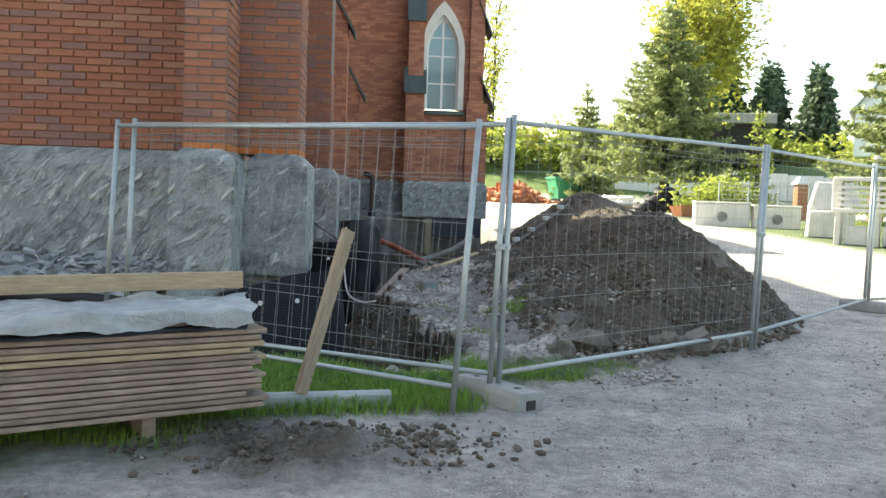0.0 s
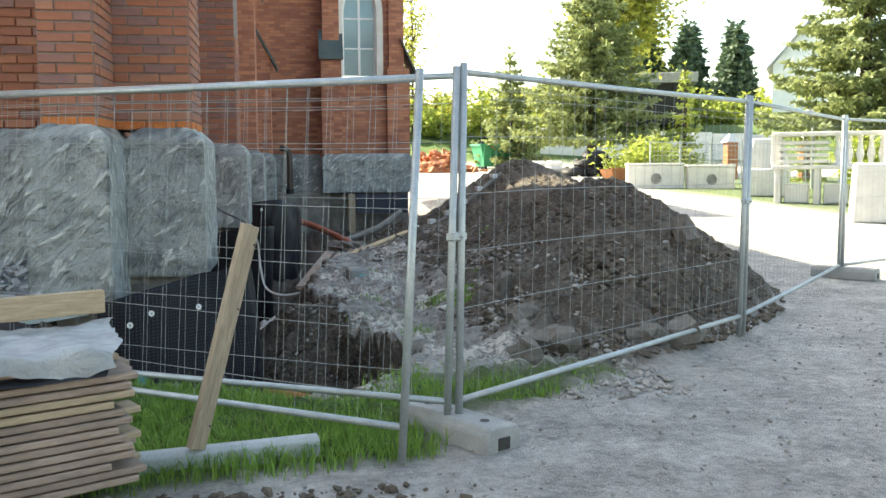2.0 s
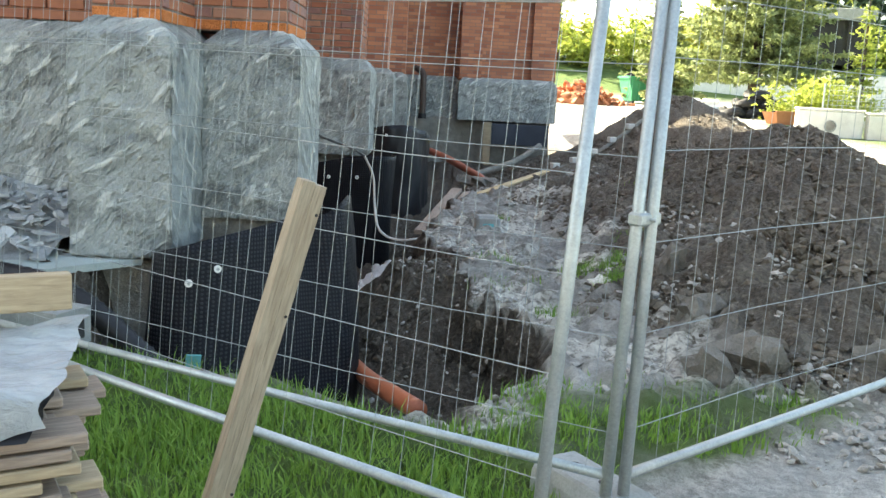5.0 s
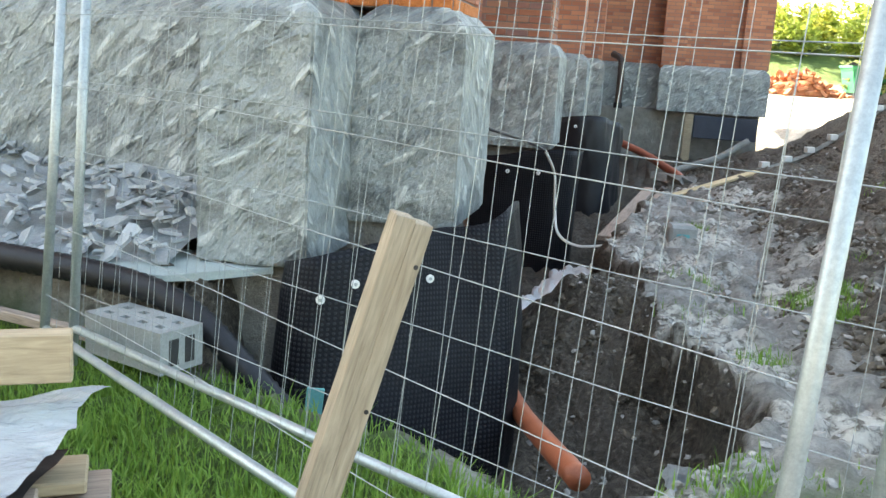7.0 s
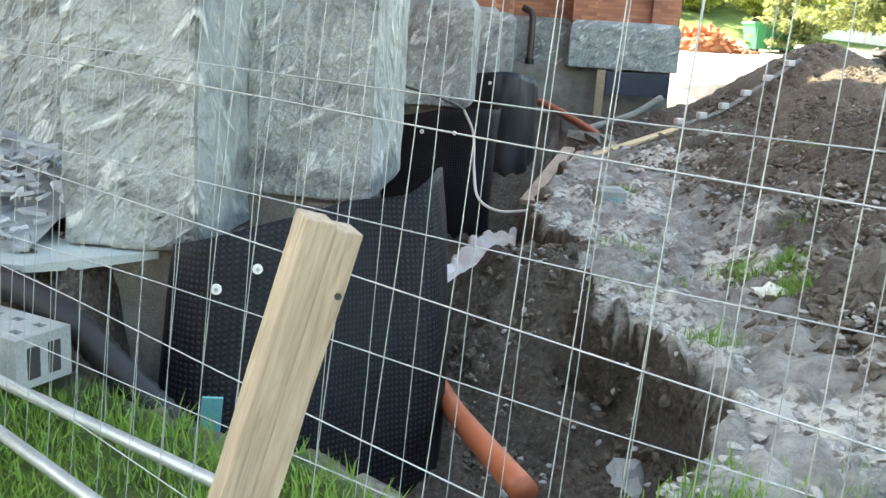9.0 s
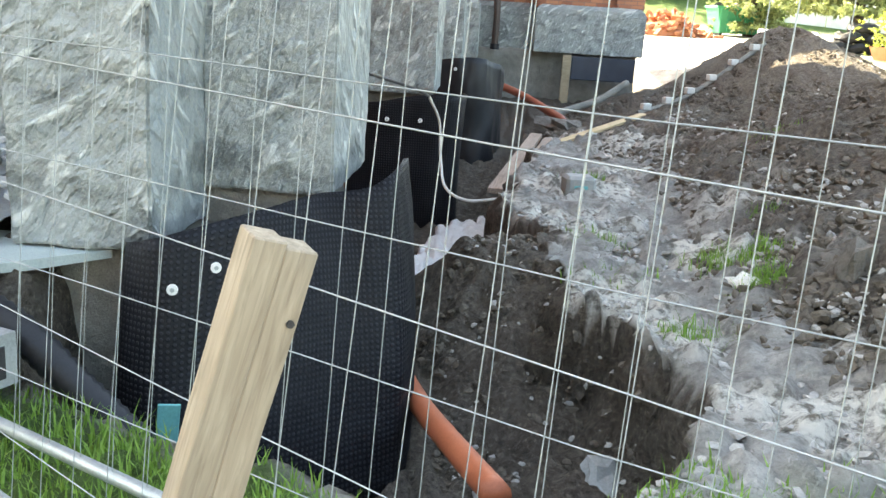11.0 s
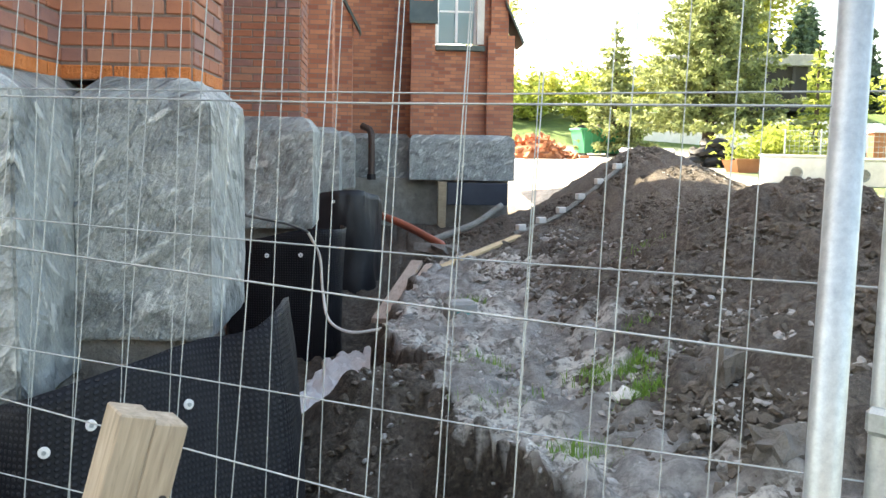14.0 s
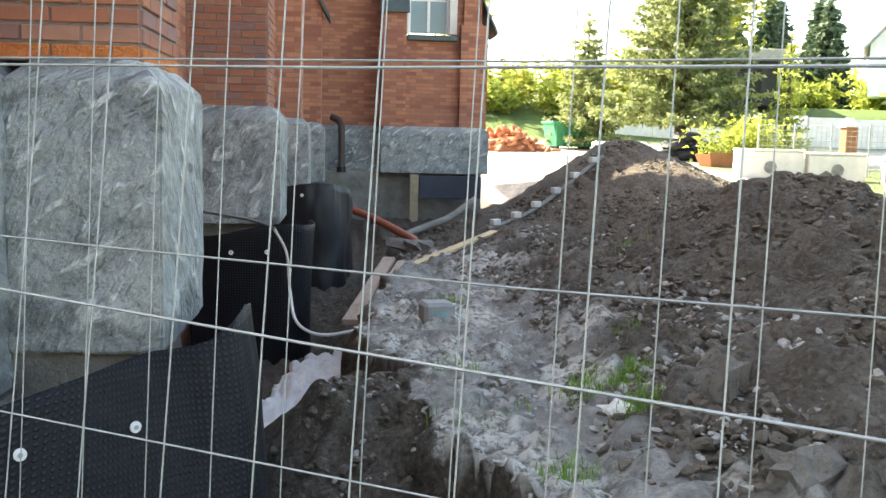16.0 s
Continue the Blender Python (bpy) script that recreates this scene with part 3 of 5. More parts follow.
for k in range(3):
    bm.faces.new((a[k], a[(k + 1) % 3], b[(k + 1) % 3], b[k]))
bmesh.ops.recalc_face_normals(bm, faces=bm.faces)
solo("wall_gable", bm, M_FARBRICK, "unseen red brick church gable added to shade the yard", "wall", "structure")

# transept at the far end
transept = wall_core("wall_transept", -2.0, 25.45, -0.9, 1.3, 26.2, 8.6, "red brick transept wall in shade")
solo("foundation", stone_bm(-1.1, 25.1, -1.0, 3.4, 25.6, 0.72, 0.16, 0.01, 0.05, 3.3), M_FOUND, "rough grey concrete transept foundation", "foundation", "structure", True)
plinth("plinth_transept_recess", -0.6, 25.2, 0.62, 1.2, 25.6, step=0.1, seed=31.0)
plinth("plinth_transept", 1.16, 24.68, 0.70, 3.47, 25.5, step=0.09, seed=37.0)


def arch_line(cx, half, z0, zs, za, n=9):
    """Half-outline points of a pointed arch, from the left foot over the tip to the right foot."""
    rise = za - zs
    rad = (half * half + rise * rise) / (2 * half)
    a1 = math.atan2(rise, rad - half)
    left = [(cx - half + rad - rad * math.cos(a1 * k / n), zs + rad * math.sin(a1 * k / n)) for k in range(n + 1)]
    right = [(2 * cx - x, z) for x, z in left[-2::-1]]
    return [(cx - half, z0), *left, *right, (cx + half, z0)]


def transept_front():
    """The gable front: brick wall with a pointed window opening, cut right through."""
    x0, x1, z0, z1, y0, y1 = 1.25, 3.3, PLINTH_TOP - 0.02, 8.4, 25.0, 25.5
    line = arch_line(2.16, 0.50, 3.62, 5.2, 6.45)
    bm = bmesh.new()
    for y in (y0, y1):
        quads = []
        inner = line
        tip = len(inner) // 2
        outer = [(x0, 3.62)] + [(x0, z) for _, z in inner[1:tip]] + [(x0, inner[tip][1])]
        outer_r = [(x1, z) for _, z in inner[tip + 1 : -1]] + [(x1, 3.62)]
        for k in range(tip):
            quads.append((outer[k], inner[k], inner[k + 1], outer[k + 1]))
        rr = [(x1, inner[tip][1])] + outer_r
        for k in range(tip, len(inner) - 1):
            quads.append((inner[k], rr[k - tip], rr[k - tip + 1], inner[k + 1]))
        quads.append(((x0, z0), (x1, z0), (x1, 3.62), (x0, 3.62)))
        quads.append(((x0, inner[tip][1]), (x1, inner[tip][1]), (x1, z1), (x0, z1)))
        for q in quads:
            try:
                bm.faces.new([bm.verts.new((x, y, z)) for x, z in q])
            except ValueError:
                pass
    for a, b in zip(line, line[1:]):
        bm.faces.new([bm.verts.new(p) for p in ((a[0], y0, a[1]), (b[0], y0, b[1]), (b[0], y1, b[1]), (a[0], y1, a[1]))])
    bmesh.ops.remove_doubles(bm, verts=bm.verts, dist=0.0005)
    bmesh.ops.recalc_face_normals(bm, faces=bm.faces)
    wall = solo("wall_transept_front", bm, M_FARBRICK, "sunlit red brick transept front with pointed window", "wall", "structure")
    # side return
    part("side_return", box(3.1, 25.02, z0, 3.3, 29.5, z1), M_FARBRICK, wall)
    pier = part("pier", box(1.17, 24.78, z0, 1.68, 25.02, 4.3), M_FARBRICK, wall)
    part("pier", box(1.22, 24.88, 4.3, 1.64, 25.02, 6.2), M_FARBRICK, wall)
    corner = part("pier", box(2.84, 24.82, z0, 3.42, 25.9, 3.85), M_FARBRICK, wall)
    part("pier", box(2.9, 24.86, 3.85, 3.28, 25.6, 8.2), M_FARBRICK, wall)
    for (xa, za), (xb, zb), ya, yb in (((3.2, 4.6), (3.62, 3.72), 24.76, 25.9), ((3.1, 6.7), (3.5, 5.75), 24.8, 25.7)):
        cap_slab(wall, ((xa, za), (xb, zb)), ya, yb)
    for xa, xb, zl, zh, yf in ((1.12, 1.73, 4.05, 4.75, 24.68), (1.17, 1.69, 6.0, 6.6, 24.76)):
        bm = bmesh.new()
        pts = ((yf, zl), (yf, zl + 0.06), (25.0, zh + 0.06), (25.0, zh - 0.02), (yf + 0.1, zl))
        rows = [[bm.verts.new((x, y, z)) for y, z in pts] for x in (xa, xb)]
        for k in range(5):
            bm.faces.new((rows[0][k], rows[0][(k + 1) % 5], rows[1][(k + 1) % 5], rows[1][k]))
        bm.faces.new(rows[0]), bm.faces.new(rows[1][::-1])
        part("weathering_cap", bm, M_CAP, wall, "dark green metal-covered sloping cap")
    win = thing("window_1", "pointed church window with pale stone surround and bluish glass", "window", (0, 0, 0), kind="structure")

    def band(name, half_o, half_i, ya, yb, mat, label="", zb=3.66):
        o, i = arch_line(2.16, half_o, zb, 5.2, 5.2 + half_o * 2.35), arch_line(2.16, half_i, zb, 5.2, 5.2 + half_i * 2.35)
        b = bmesh.new()
        for (a0, a1), (c0, c1) in zip(zip(o, o[1:]), zip(i, i[1:])):
            f0 = [b.verts.new((p[0], ya, p[1])) for p in (a0, a1, c1, c0)]
            f1 = [b.verts.new((p[0], yb, p[1])) for p in (a0, a1, c1, c0)]
            for q in (f0, f1[::-1], (f0[0], f1[0], f1[1], f0[1]), (f0[3], f0[2], f1[2], f1[3])):
                b.faces.new(q)
        part(name, b, mat, win, label)

    band("stone_surround", 0.60, 0.44, 24.96, 25.2, M_CONC_PALE, "pale cream stone arch surround")
    band("window_frame", 0.44, 0.385, 25.12, 25.18, M_WHITE)
    part("window_frame", box(2.13, 25.12, 3.7, 2.19, 25.18, 6.2), M_WHITE, win)
    for z in (4.35, 5.1, 5.6):
        part("glazing_bar", box(1.79, 25.13, z, 2.53, 25.17, z + 0.04), M_WHITE, win)
    g = arch_line(2.16, 0.39, 3.68, 5.2, 6.1)
    b = bmesh.new()
    f0, f1 = [b.verts.new((x, 25.14, z)) for x, z in g], [b.verts.new((x, 25.155, z)) for x, z in g]
    b.faces.new(f0), b.faces.new(f1[::-1])
    part("pane", b, M_GLASS, win)
    part("window_sill", box(1.70, 24.86, 3.50, 2.78, 25.3, 3.62, 0.015, None), M_CAP, win, "dark metal window sill")


transept_front()
dp = thing("downpipe", "dark brown metal downpipe beside the church wall", "downpipe")
part("pipe", sweep(bmesh.new(), smooth_line([(0.12, 25.0, 1.85), (0.3, 24.9, 1.75), (0.34, 24.85, 1.5), (0.34, 24.85, 0.75)], 5), 0.075, 10), simple("brown_pipe", (0.05, 0.032, 0.028), (0.09, 0.06, 0.05), 5, 0.5), dp)
part("shoe", sweep(bmesh.new(), [(0.34, 24.85, 0.8), (0.34, 24.85, 0.68)], 0.10, 10), M_BLACK, dp)

# ---- fence ----


def fence_panel(bl, tl, br, tr, label, swap=0.0):
    bl, tl, br, tr = (Vector(p) for p in (bl, tl, br, tr))
    ob = thing("mesh_fence", label, "fence", group="site fence panels")
    at = lambda u, v: (bl.lerp(tl, v)).lerp(br.lerp(tr, v), u)
    for u in (0.0, 1.0):
        part("post", sweep(bmesh.new(), [at(u, 0), at(u, 1.0)], 0.021, 12), M_GALV, ob, smooth=True)
    part("top_rail", sweep(bmesh.new(), [at(0, 0.975), at(0.5, 0.973), at(1, 0.975)], 0.0175, 8), M_GALV, ob, smooth=True)
    part("bottom_rail", sweep(bmesh.new(), [at(0, 0.088), at(0.5, 0.085), at(1, 0.088)], 0.019, 8), M_GALV, ob, smooth=True)
    bm = bmesh.new()
    w = (br - bl).length
    nrm = (br - bl).cross(tl - bl).normalized()
    n = round(w / 0.13)
    wob = lambda u, v: 0.006 * math.sin(11 * u + 5 * v + swap * 7)
    for k in range(1, n):
        u = (k + swap) / n
        if u < 0.995:
            sweep(bm, [at(u + 0.002 * math.sin(k), v) + nrm * wob(u, v) for v in (0.088, 0.3, 0.52, 0.75, 0.9, 0.975)], 0.00105, 4, cap=False)
    for v in (0.17, 0.335, 0.49, 0.645, 0.80, 0.905, 0.93):
        sweep(bm, [at(u, v + 0.006 * math.sin(5 * u + swap)) + nrm * (0.004 + wob(u, v)) for u in (0, 0.2, 0.4, 0.6, 0.8, 1)], 0.0017, 4, cap=False)
    part("wire_mesh", bm, M_WIRE, ob, "thin welded wire mesh")
    return ob


fence_panel((-1.78, 7.25, -0.06), (-1.72, 7.38, 1.87), (1.0, 5.3, -0.09), (1.14, 5.55, 1.84), "galvanised mesh fence panel before the dug pit", 0.0)
fence_panel((-1.60, 7.2, -0.02), (-1.56, 7.3, 1.88), (1.285, 5.68, -0.07), (1.375, 5.83, 1.885), "galvanised mesh fence panel doubled behind another", 0.45)
fence_panel((1.35, 5.69, -0.07), (1.415, 5.84, 1.905), (4.13, 8.05, -0.08), (4.2, 8.12, 1.92), "galvanised mesh fence panel before the soil heap", 0.2)
fence_panel((4.20, 8.12, -0.08), (4.27, 8.2, 1.92), (6.92, 11.1, -0.04), (7.0, 11.2, 1.93), "galvanised mesh fence panel along the gravel drive", 0.3)
fence_panel((7.0, 11.15, -0.04), (7.06, 11.25, 1.93), (10.1, 12.8, -0.02), (10.15, 12.9, 1.95), "galvanised mesh fence panel reaching across the drive", 0.1)
for cx, cy, cz in ((1.36, 5.77, 0.98), (4.2, 8.11, 1.05)):
    cl = thing("post_clamp", "small steel coupler joining two fence posts", "coupler", (cx, cy, cz), "fence couplers", rz=40)
    part("clamp", box(-0.06, -0.028, -0.022, 0.06, 0.028, 0.022, 0.008), M_GALV, cl)
    part("bolt", sweep(bmesh.new(), [(0, -0.05, 0), (0, 0.03, 0)], 0.008, 6), M_GALV, cl)


def fence_foot(x, y, z, rz):
    """A concrete block foot; dark plates paint shaded post holes and an end grip recess."""
    ob = thing("fence_foot", "grey concrete fence foot with a painted dark grip recess", "fence foot", (x, y, z), "fence feet", rz=rz)
    bm = bmesh.new()
    prof = ((-0.12, 0), (0.12, 0), (0.115, 0.10), (0.09, 0.14), (-0.09, 0.14), (-0.115, 0.10))
    ends = [[bm.verts.new((sx * 0.37, py, pz)) for py, pz in prof] for sx in (-1, 1)]
    for k in range(6):
        bm.faces.new((ends[0][k], ends[1][k], ends[1][(k + 1) % 6], ends[0][(k + 1) % 6]))
    bm.faces.new(ends[0][::-1]), bm.faces.new(ends[1])
    bmesh.ops.recalc_face_normals(bm, faces=bm.faces)
    bmesh.ops.bevel(bm, geom=list(bm.edges), offset=0.008, segments=1, affect="EDGES")
    part("block", bm, M_CONC, ob)
    for sx in (-1, 1):
        part("grip_recess", box(sx * 0.372 - 0.004, -0.04, 0.02, sx * 0.372 + 0.004, 0.04, 0.085, 0.003), M_DARK, ob, "dark plate painting the shade of a grip recess")
    for sx in (-0.25, -0.08, 0.22):
        part("post_hole", sweep(bmesh.new(), [(sx, 0, 0.135), (sx, 0, 0.1425)], 0.026, 10), M_DARK, ob, "dark disc painting the shade of a post hole")


fence_foot(1.35, 5.72, -0.105, -60)
fence_foot(7.02, 11.12, gz(7.02, 11.12) - 0.005, -48)

# ---- board stack, plastic, beam and leaning plank ----


def board_bm(length, w, t, seed):
    bm = box(0, 0, 0, length, w, t, 0.004)
    return bm


def board_stack():
    ang = 210.0
    ob = thing("board_stack", "stack of weathered shuttering boards with ragged ends", "board stack", (-0.22, 4.80, -0.06), rz=ang)
    rng = random.Random(3)
    meshes = [mesh_of(board_bm(4.2, 0.138, 0.029, k), "board", M_WOOD_GREY) for k in range(2)] + [mesh_of(board_bm(4.2, 0.138, 0.029, 9), "board", M_WOOD)]
    for lay in range(13):
        shift = rng.uniform(-0.03, 0.03)
        for k in range(4):
            o = new("board", rng.choice(meshes))
            o.matrix_basis = pose(rng.uniform(-0.09, 0.05) + shift - 0.29 * (0.435 - k * 0.145), -0.575 + k * 0.145 + rng.uniform(-0.004, 0.004), 0.105 + lay * 0.0365, 0, rng.uniform(-0.15, 0.15), rng.uniform(-0.3, 0.3))
            o.parent = ob
    for u in (0.55, 2.2, 3.7):
        part("bearer", box(u, -0.56, -0.03, u + 0.08, -0.06, 0.104, 0.005), M_WOOD_GREY, ob, "short timber bearer under the stack")
    return ob


STACK = Matrix.Translation((-0.22, 4.80, -0.06)) @ pose(0, 0, 0, 0, 0, 210)
board_stack()


def sheet(name, mat, u0, u1, v0, v1, z, drop, amp, seed, label, cat, end=0.0):
    """A crumpled sheet over the stack, hanging over its front and end."""
    bm = bmesh.new()
    nu, nv = 200, 44
    uvs = []
    rows = []
    for i in range(nu + 1):
        row = []
        for j in range(nv + 1):
            v = v0 + (v1 - v0) * j / nv
            start = u0 + 0.05 * noise.noise(Vector((v * 7, seed, 4))) + 0.10 * max(0.0, v) + 0.30 * min(0.0, v)
            u = start + (u1 - start) * i / nu
            over = v * (0.85 + 0.35 * noise.noise(Vector((u * 3.1, seed, 0)))) if v > 0 else 0.0
            out = max(0.0, -u - end + 0.30 * min(0.0, v))
            vv = min(v, 0.02 + 0.12 * over)
            zz = z - over * drop - 1.1 * out * out / 0.1 if out > 0 else z - over * drop
            n1 = noise.noise(Vector((u * 2.2, v * 4 + seed, 0.3)))
            n2 = noise.noise(Vector((u * 7 + v * 5, v * 13 + seed, 1.3)))
            ridge = abs(noise.noise(Vector((u * 3 - v * 3.5, v * 4.5, seed))))
            row.append(bm.verts.new((u, vv + amp * 0.4 * n2 * (1 if over else 0.2), zz + amp * (0.35 * n1 + 0.45 * n2 + 0.5 * ridge + 0.25 * abs(noise.noise(Vector((u * 11 + v * 6, v * 17 - u * 5, seed))))))))
        rows.append(row)
    for a, b in zip(rows, rows[1:]):
        for k in range(nv):
            bm.faces.new((a[k], b[k], b[k + 1], a[k + 1]))
    return solo(name, bm, mat, label, cat, smooth=True, m=STACK)


m = Mat("clear_plastic", 0.22, 0.0, 0.6)
pn = m.noise(3, 5)
m.color(m.ramp(pn, [(0.3, (0.36, 0.41, 0.44)), (0.7, (0.66, 0.70, 0.72))]))
m.b.inputs["Transmission Weight"].default_value = 0.25
m.bump(m.noise(22, 6, 0.65, (1, 2.0, 1), 1.2), 0.9, 0.02)
M_PLASTIC = m.m
sheet("black_sheet", M_BLACK, 0.04, 4.2, -0.54, 0.03, 0.60, 0.9, 0.012, 4.0, "black plastic sheet under the clear one on the stack", "plastic sheet", 0.02)
packs = solo("covered_pack", box(0.08, -0.52, 0.585, 4.1, -0.05, 0.675, 0.02), M_WOOD_GREY, "low board pack wrapped under clear plastic", "board pack", m=STACK)
sheet("plastic_sheet", M_PLASTIC, -0.01, 4.2, -0.60, 0.12, 0.70, 0.95, 0.055, 1.0, "crumpled translucent white plastic sheet over the boards", "plastic sheet", 0.05)
solo("timber_batten", box(-0.13, -0.56, 0.755, 4.1, -0.512, 0.86, 0.004), M_WOOD, "pale timber batten weighing down the plastic sheet", "timber", m=STACK)

bm = bmesh.new()
prof = ((-0.06, 0), (0.06, 0), (0.055, 0.085), (0.03, 0.105), (-0.03, 0.105), (-0.055, 0.085))
ends = [[bm.verts.new((u, a, b)) for a, b in prof] for u in (-0.75, 0.62)]
for k in range(6):
    bm.faces.new((ends[0][k], ends[0][(k + 1) % 6], ends[1][(k + 1) % 6], ends[1][k]))
bm.faces.new(ends[0][::-1]), bm.faces.new(ends[1])
bmesh.ops.recalc_face_normals(bm, faces=bm.faces)
bmesh.ops.bevel(bm, geom=list(bm.edges), offset=0.005, segments=1, affect="EDGES")
solo("concrete_beam", bm, simple("blue_grey_concrete", (0.28, 0.32, 0.33), (0.42, 0.46, 0.47), 4, 0.8), "blue-grey concrete beam lying on the grass edge", "beam", m=pose(-0.01, 5.42, -0.10, 0, 0, 11))


def leaning_plank():
    base, top = Vector((0.012, 5.39, 0.008)), Vector((0.295, 5.449, 1.083))
    zax = (top - base).normalized()
    facing = Vector((0.59, -0.81, 0.1))
    yax = (facing - zax * facing.dot(zax)).normalized() * -1
    xax = yax.cross(zax)
    mt = Matrix((xax, yax, zax)).transposed().to_4x4()
    mt.translation = base
    ob = thing("leaning_plank", "weathered double plank leaning beside the fence", "plank")
    ob.matrix_basis = mt
    L = (top - base).length
    for k, (a, b, dz) in enumerate(((-0.041, 0.0003, 0.0), (-0.0003, 0.04, -0.006))):
        bm = box(a, -0.024, 0, b, 0.024, L + dz, 0.002)
        bmesh.ops.subdivide_edges(bm, edges=[e for e in bm.edges if abs(e.verts[0].co.z - e.verts[1].co.z) > 0.5], cuts=14)
        for v in bm.verts:
            v.co.x += 0.003 * noise.noise(Vector((0, 0, v.co.z * 6)))
            v.co.y += 0.002 * noise.noise(v.co * 9)
        o = part("board", bm, PLANK_MAT, ob)
    for z in (0.12, 0.7, 1.02):
        part("nail", sweep(bmesh.new(), [(0.03, -0.028, z), (0.03, -0.02, z)], 0.005, 6), M_DARK, ob)


mm = Mat("plank_grain", 0.75)
g = mm.noise(20, 6, 0.6, (5.0, 5.0, 0.4), 0.7)
k2 = mm.noise(4, 4, 0.6, (1, 1, 0.6))
c = mm.mix(mm.ramp(g, [(0.3, 0.0), (0.7, 1.0)]), (0.22, 0.18, 0.13), (0.40, 0.335, 0.25))
c = mm.mix(mm.ramp(k2, [(0.5, 0.0), (0.75, 0.5)]), c, (0.20, 0.145, 0.09))
mm.color(c), mm.bump(g, 0.4, 0.004)
PLANK_MAT = mm.m
leaning_plank()

# ---- dug pit: membranes, pipes, block, rubble ----


def membrane(name, line, bottom, mat, label, wave=0.03, cat="membrane", rows=22, n=10, foot=None, bulge=0.0):
    """A hanging sheet: line holds (x, y, top) points; it drops to bottom, over the points of foot where given, with soft folds."""
    pts = smooth_line(line, n)
    low = smooth_line([(x, y, bottom) for x, y in foot], n) if foot else [Vector((p.x, p.y, bottom)) for p in pts]
    bm = bmesh.new()
    uv = bm.loops.layers.uv.new("UVMap")
    grid, us, s = [], [], 0.0
    for i, (p, q) in enumerate(zip(pts, low)):
        if i:
            s += (Vector((q.x, q.y)) - Vector((low[i - 1].x, low[i - 1].y))).length
        us.append(s)
        a, b = low[max(i - 1, 0)], low[min(i + 1, len(pts) - 1)]
        d = Vector((b.x - a.x, b.y - a.y, 0)).normalized()
        nrm = Vector((d.y, -d.x, 0))
        col = []
        for j in range(rows + 1):
            t = j / rows
            c = p.lerp(q, t)
            w = wave * (noise.noise(Vector((s * 2.6, c.z * 1.4, 2.0))) + 0.4 * noise.noise(Vector((s * 7, c.z * 3, 5.0))))
            col.append(bm.verts.new(c + nrm * (w + 0.03 * (1 - t) ** 3 + bulge * math.sin(math.pi * t))))
        grid.append(col)
    for i in range(len(grid) - 1):
        for j in range(rows):
            f = bm.faces.new((grid[i][j], grid[i][j + 1], grid[i + 1][j + 1], grid[i + 1][j]))
            for lp, (a, b) in zip(f.loops, ((i, j), (i, j + 1), (i + 1, j + 1), (i + 1, j))):
                lp[uv].uv = (us[a], (pts[a].z - bottom) * (1 - b / rows))
    ob = solo(name, bm, mat, label, cat, smooth=True)
    so = ob.modifiers.new("thickness", "SOLIDIFY")
    so.thickness, so.offset = 0.005, 0
    return ob


MEM_TOP = [(-0.97, 8.45, 0.28), (-0.93, 8.12, 0.34), (-0.84, 8.03, 0.38), (-0.72, 8.07, 0.42), (-0.5, 8.38, 0.46), (-0.3, 8.62, 0.50), (-0.18, 8.70, 0.51), (-0.06, 8.74, 0.54), (0.03, 8.84, 0.61), (0.05, 9.1, 0.62), (-0.02, 9.7, 0.50), (-0.08, 10.2, 0.42)]
MEM_FOOT = [(-1.0, 8.3), (-0.98, 7.95), (-0.85, 7.80), (-0.68, 7.78), (-0.45, 7.86), (-0.15, 8.10), (0.02, 8.24), (0.13, 8.34), (0.19, 8.48), (0.19, 8.9), (0.10, 9.6), (0.0, 10.2)]
mem_a = membrane("drainage_membrane", MEM_TOP, -0.85, M_MEMB, "black dimpled drainage membrane wrapped round the pier foot", 0.02, foot=MEM_FOOT, bulge=0.05)
mem_b = membrane("drainage_membrane", [(-1.0, 14.0, 0.40), (-0.7, 13.92, 0.44), (-0.35, 13.9, 0.52), (-0.07, 13.9, 0.55), (0.08, 13.98, 0.54), (0.14, 14.25, 0.52), (0.12, 14.8, 0.50), (0.05, 15.6, 0.45)], -1.05, M_MEMB, "black dimpled drainage membrane on the next pier", 0.02)
mem_c = membrane("black_tarp", [(-0.5, 17.75, 0.66), (-0.35, 17.55, 0.72), (0.0, 17.45, 0.78), (0.24, 17.5, 0.78), (0.40, 17.8, 0.72), (0.50, 18.4, 0.62), (0.52, 19.2, 0.55)], -1.15, M_BLACK, "black plastic tarp draped over a pier foot", 0.06, "tarp", foot=[(-0.5, 17.75), (-0.3, 17.5), (0.05, 17.4), (0.40, 17.42), (0.54, 17.8), (0.58, 18.4), (0.58, 19.2)])


def washer(sheet_ob, x, y, z, rz, r=0.023):
    m_ = pose(x, y, z, 0, 0, rz)
    bm = sweep(bmesh.new(), [(0, 0.004, 0), (0, -0.006, 0)], r, 12)
    bm.transform(m_)
    disc = part("washer", bm, M_WHITE, sheet_ob, "round pale fixing washer")
    bm = sweep(bmesh.new(), [(0, -0.005, 0), (0, -0.011, 0)], r * 0.4, 8)
    bm.transform(m_)
    part("nail_head", bm, M_GALV, disc)


def on_sheet(ob, px, py, pz, ox, oy):
    """Where a level line from (px, py) towards (ox, oy) meets a sheet's outer side."""
    best, at = 9.0, (px, py)
    for v in ob.data.vertices:
        d = math.hypot(v.co.x - ox, v.co.y - oy) + abs(v.co.z - pz)
        if d < best:
            best, at = d, (v.co.x, v.co.y)
    return at


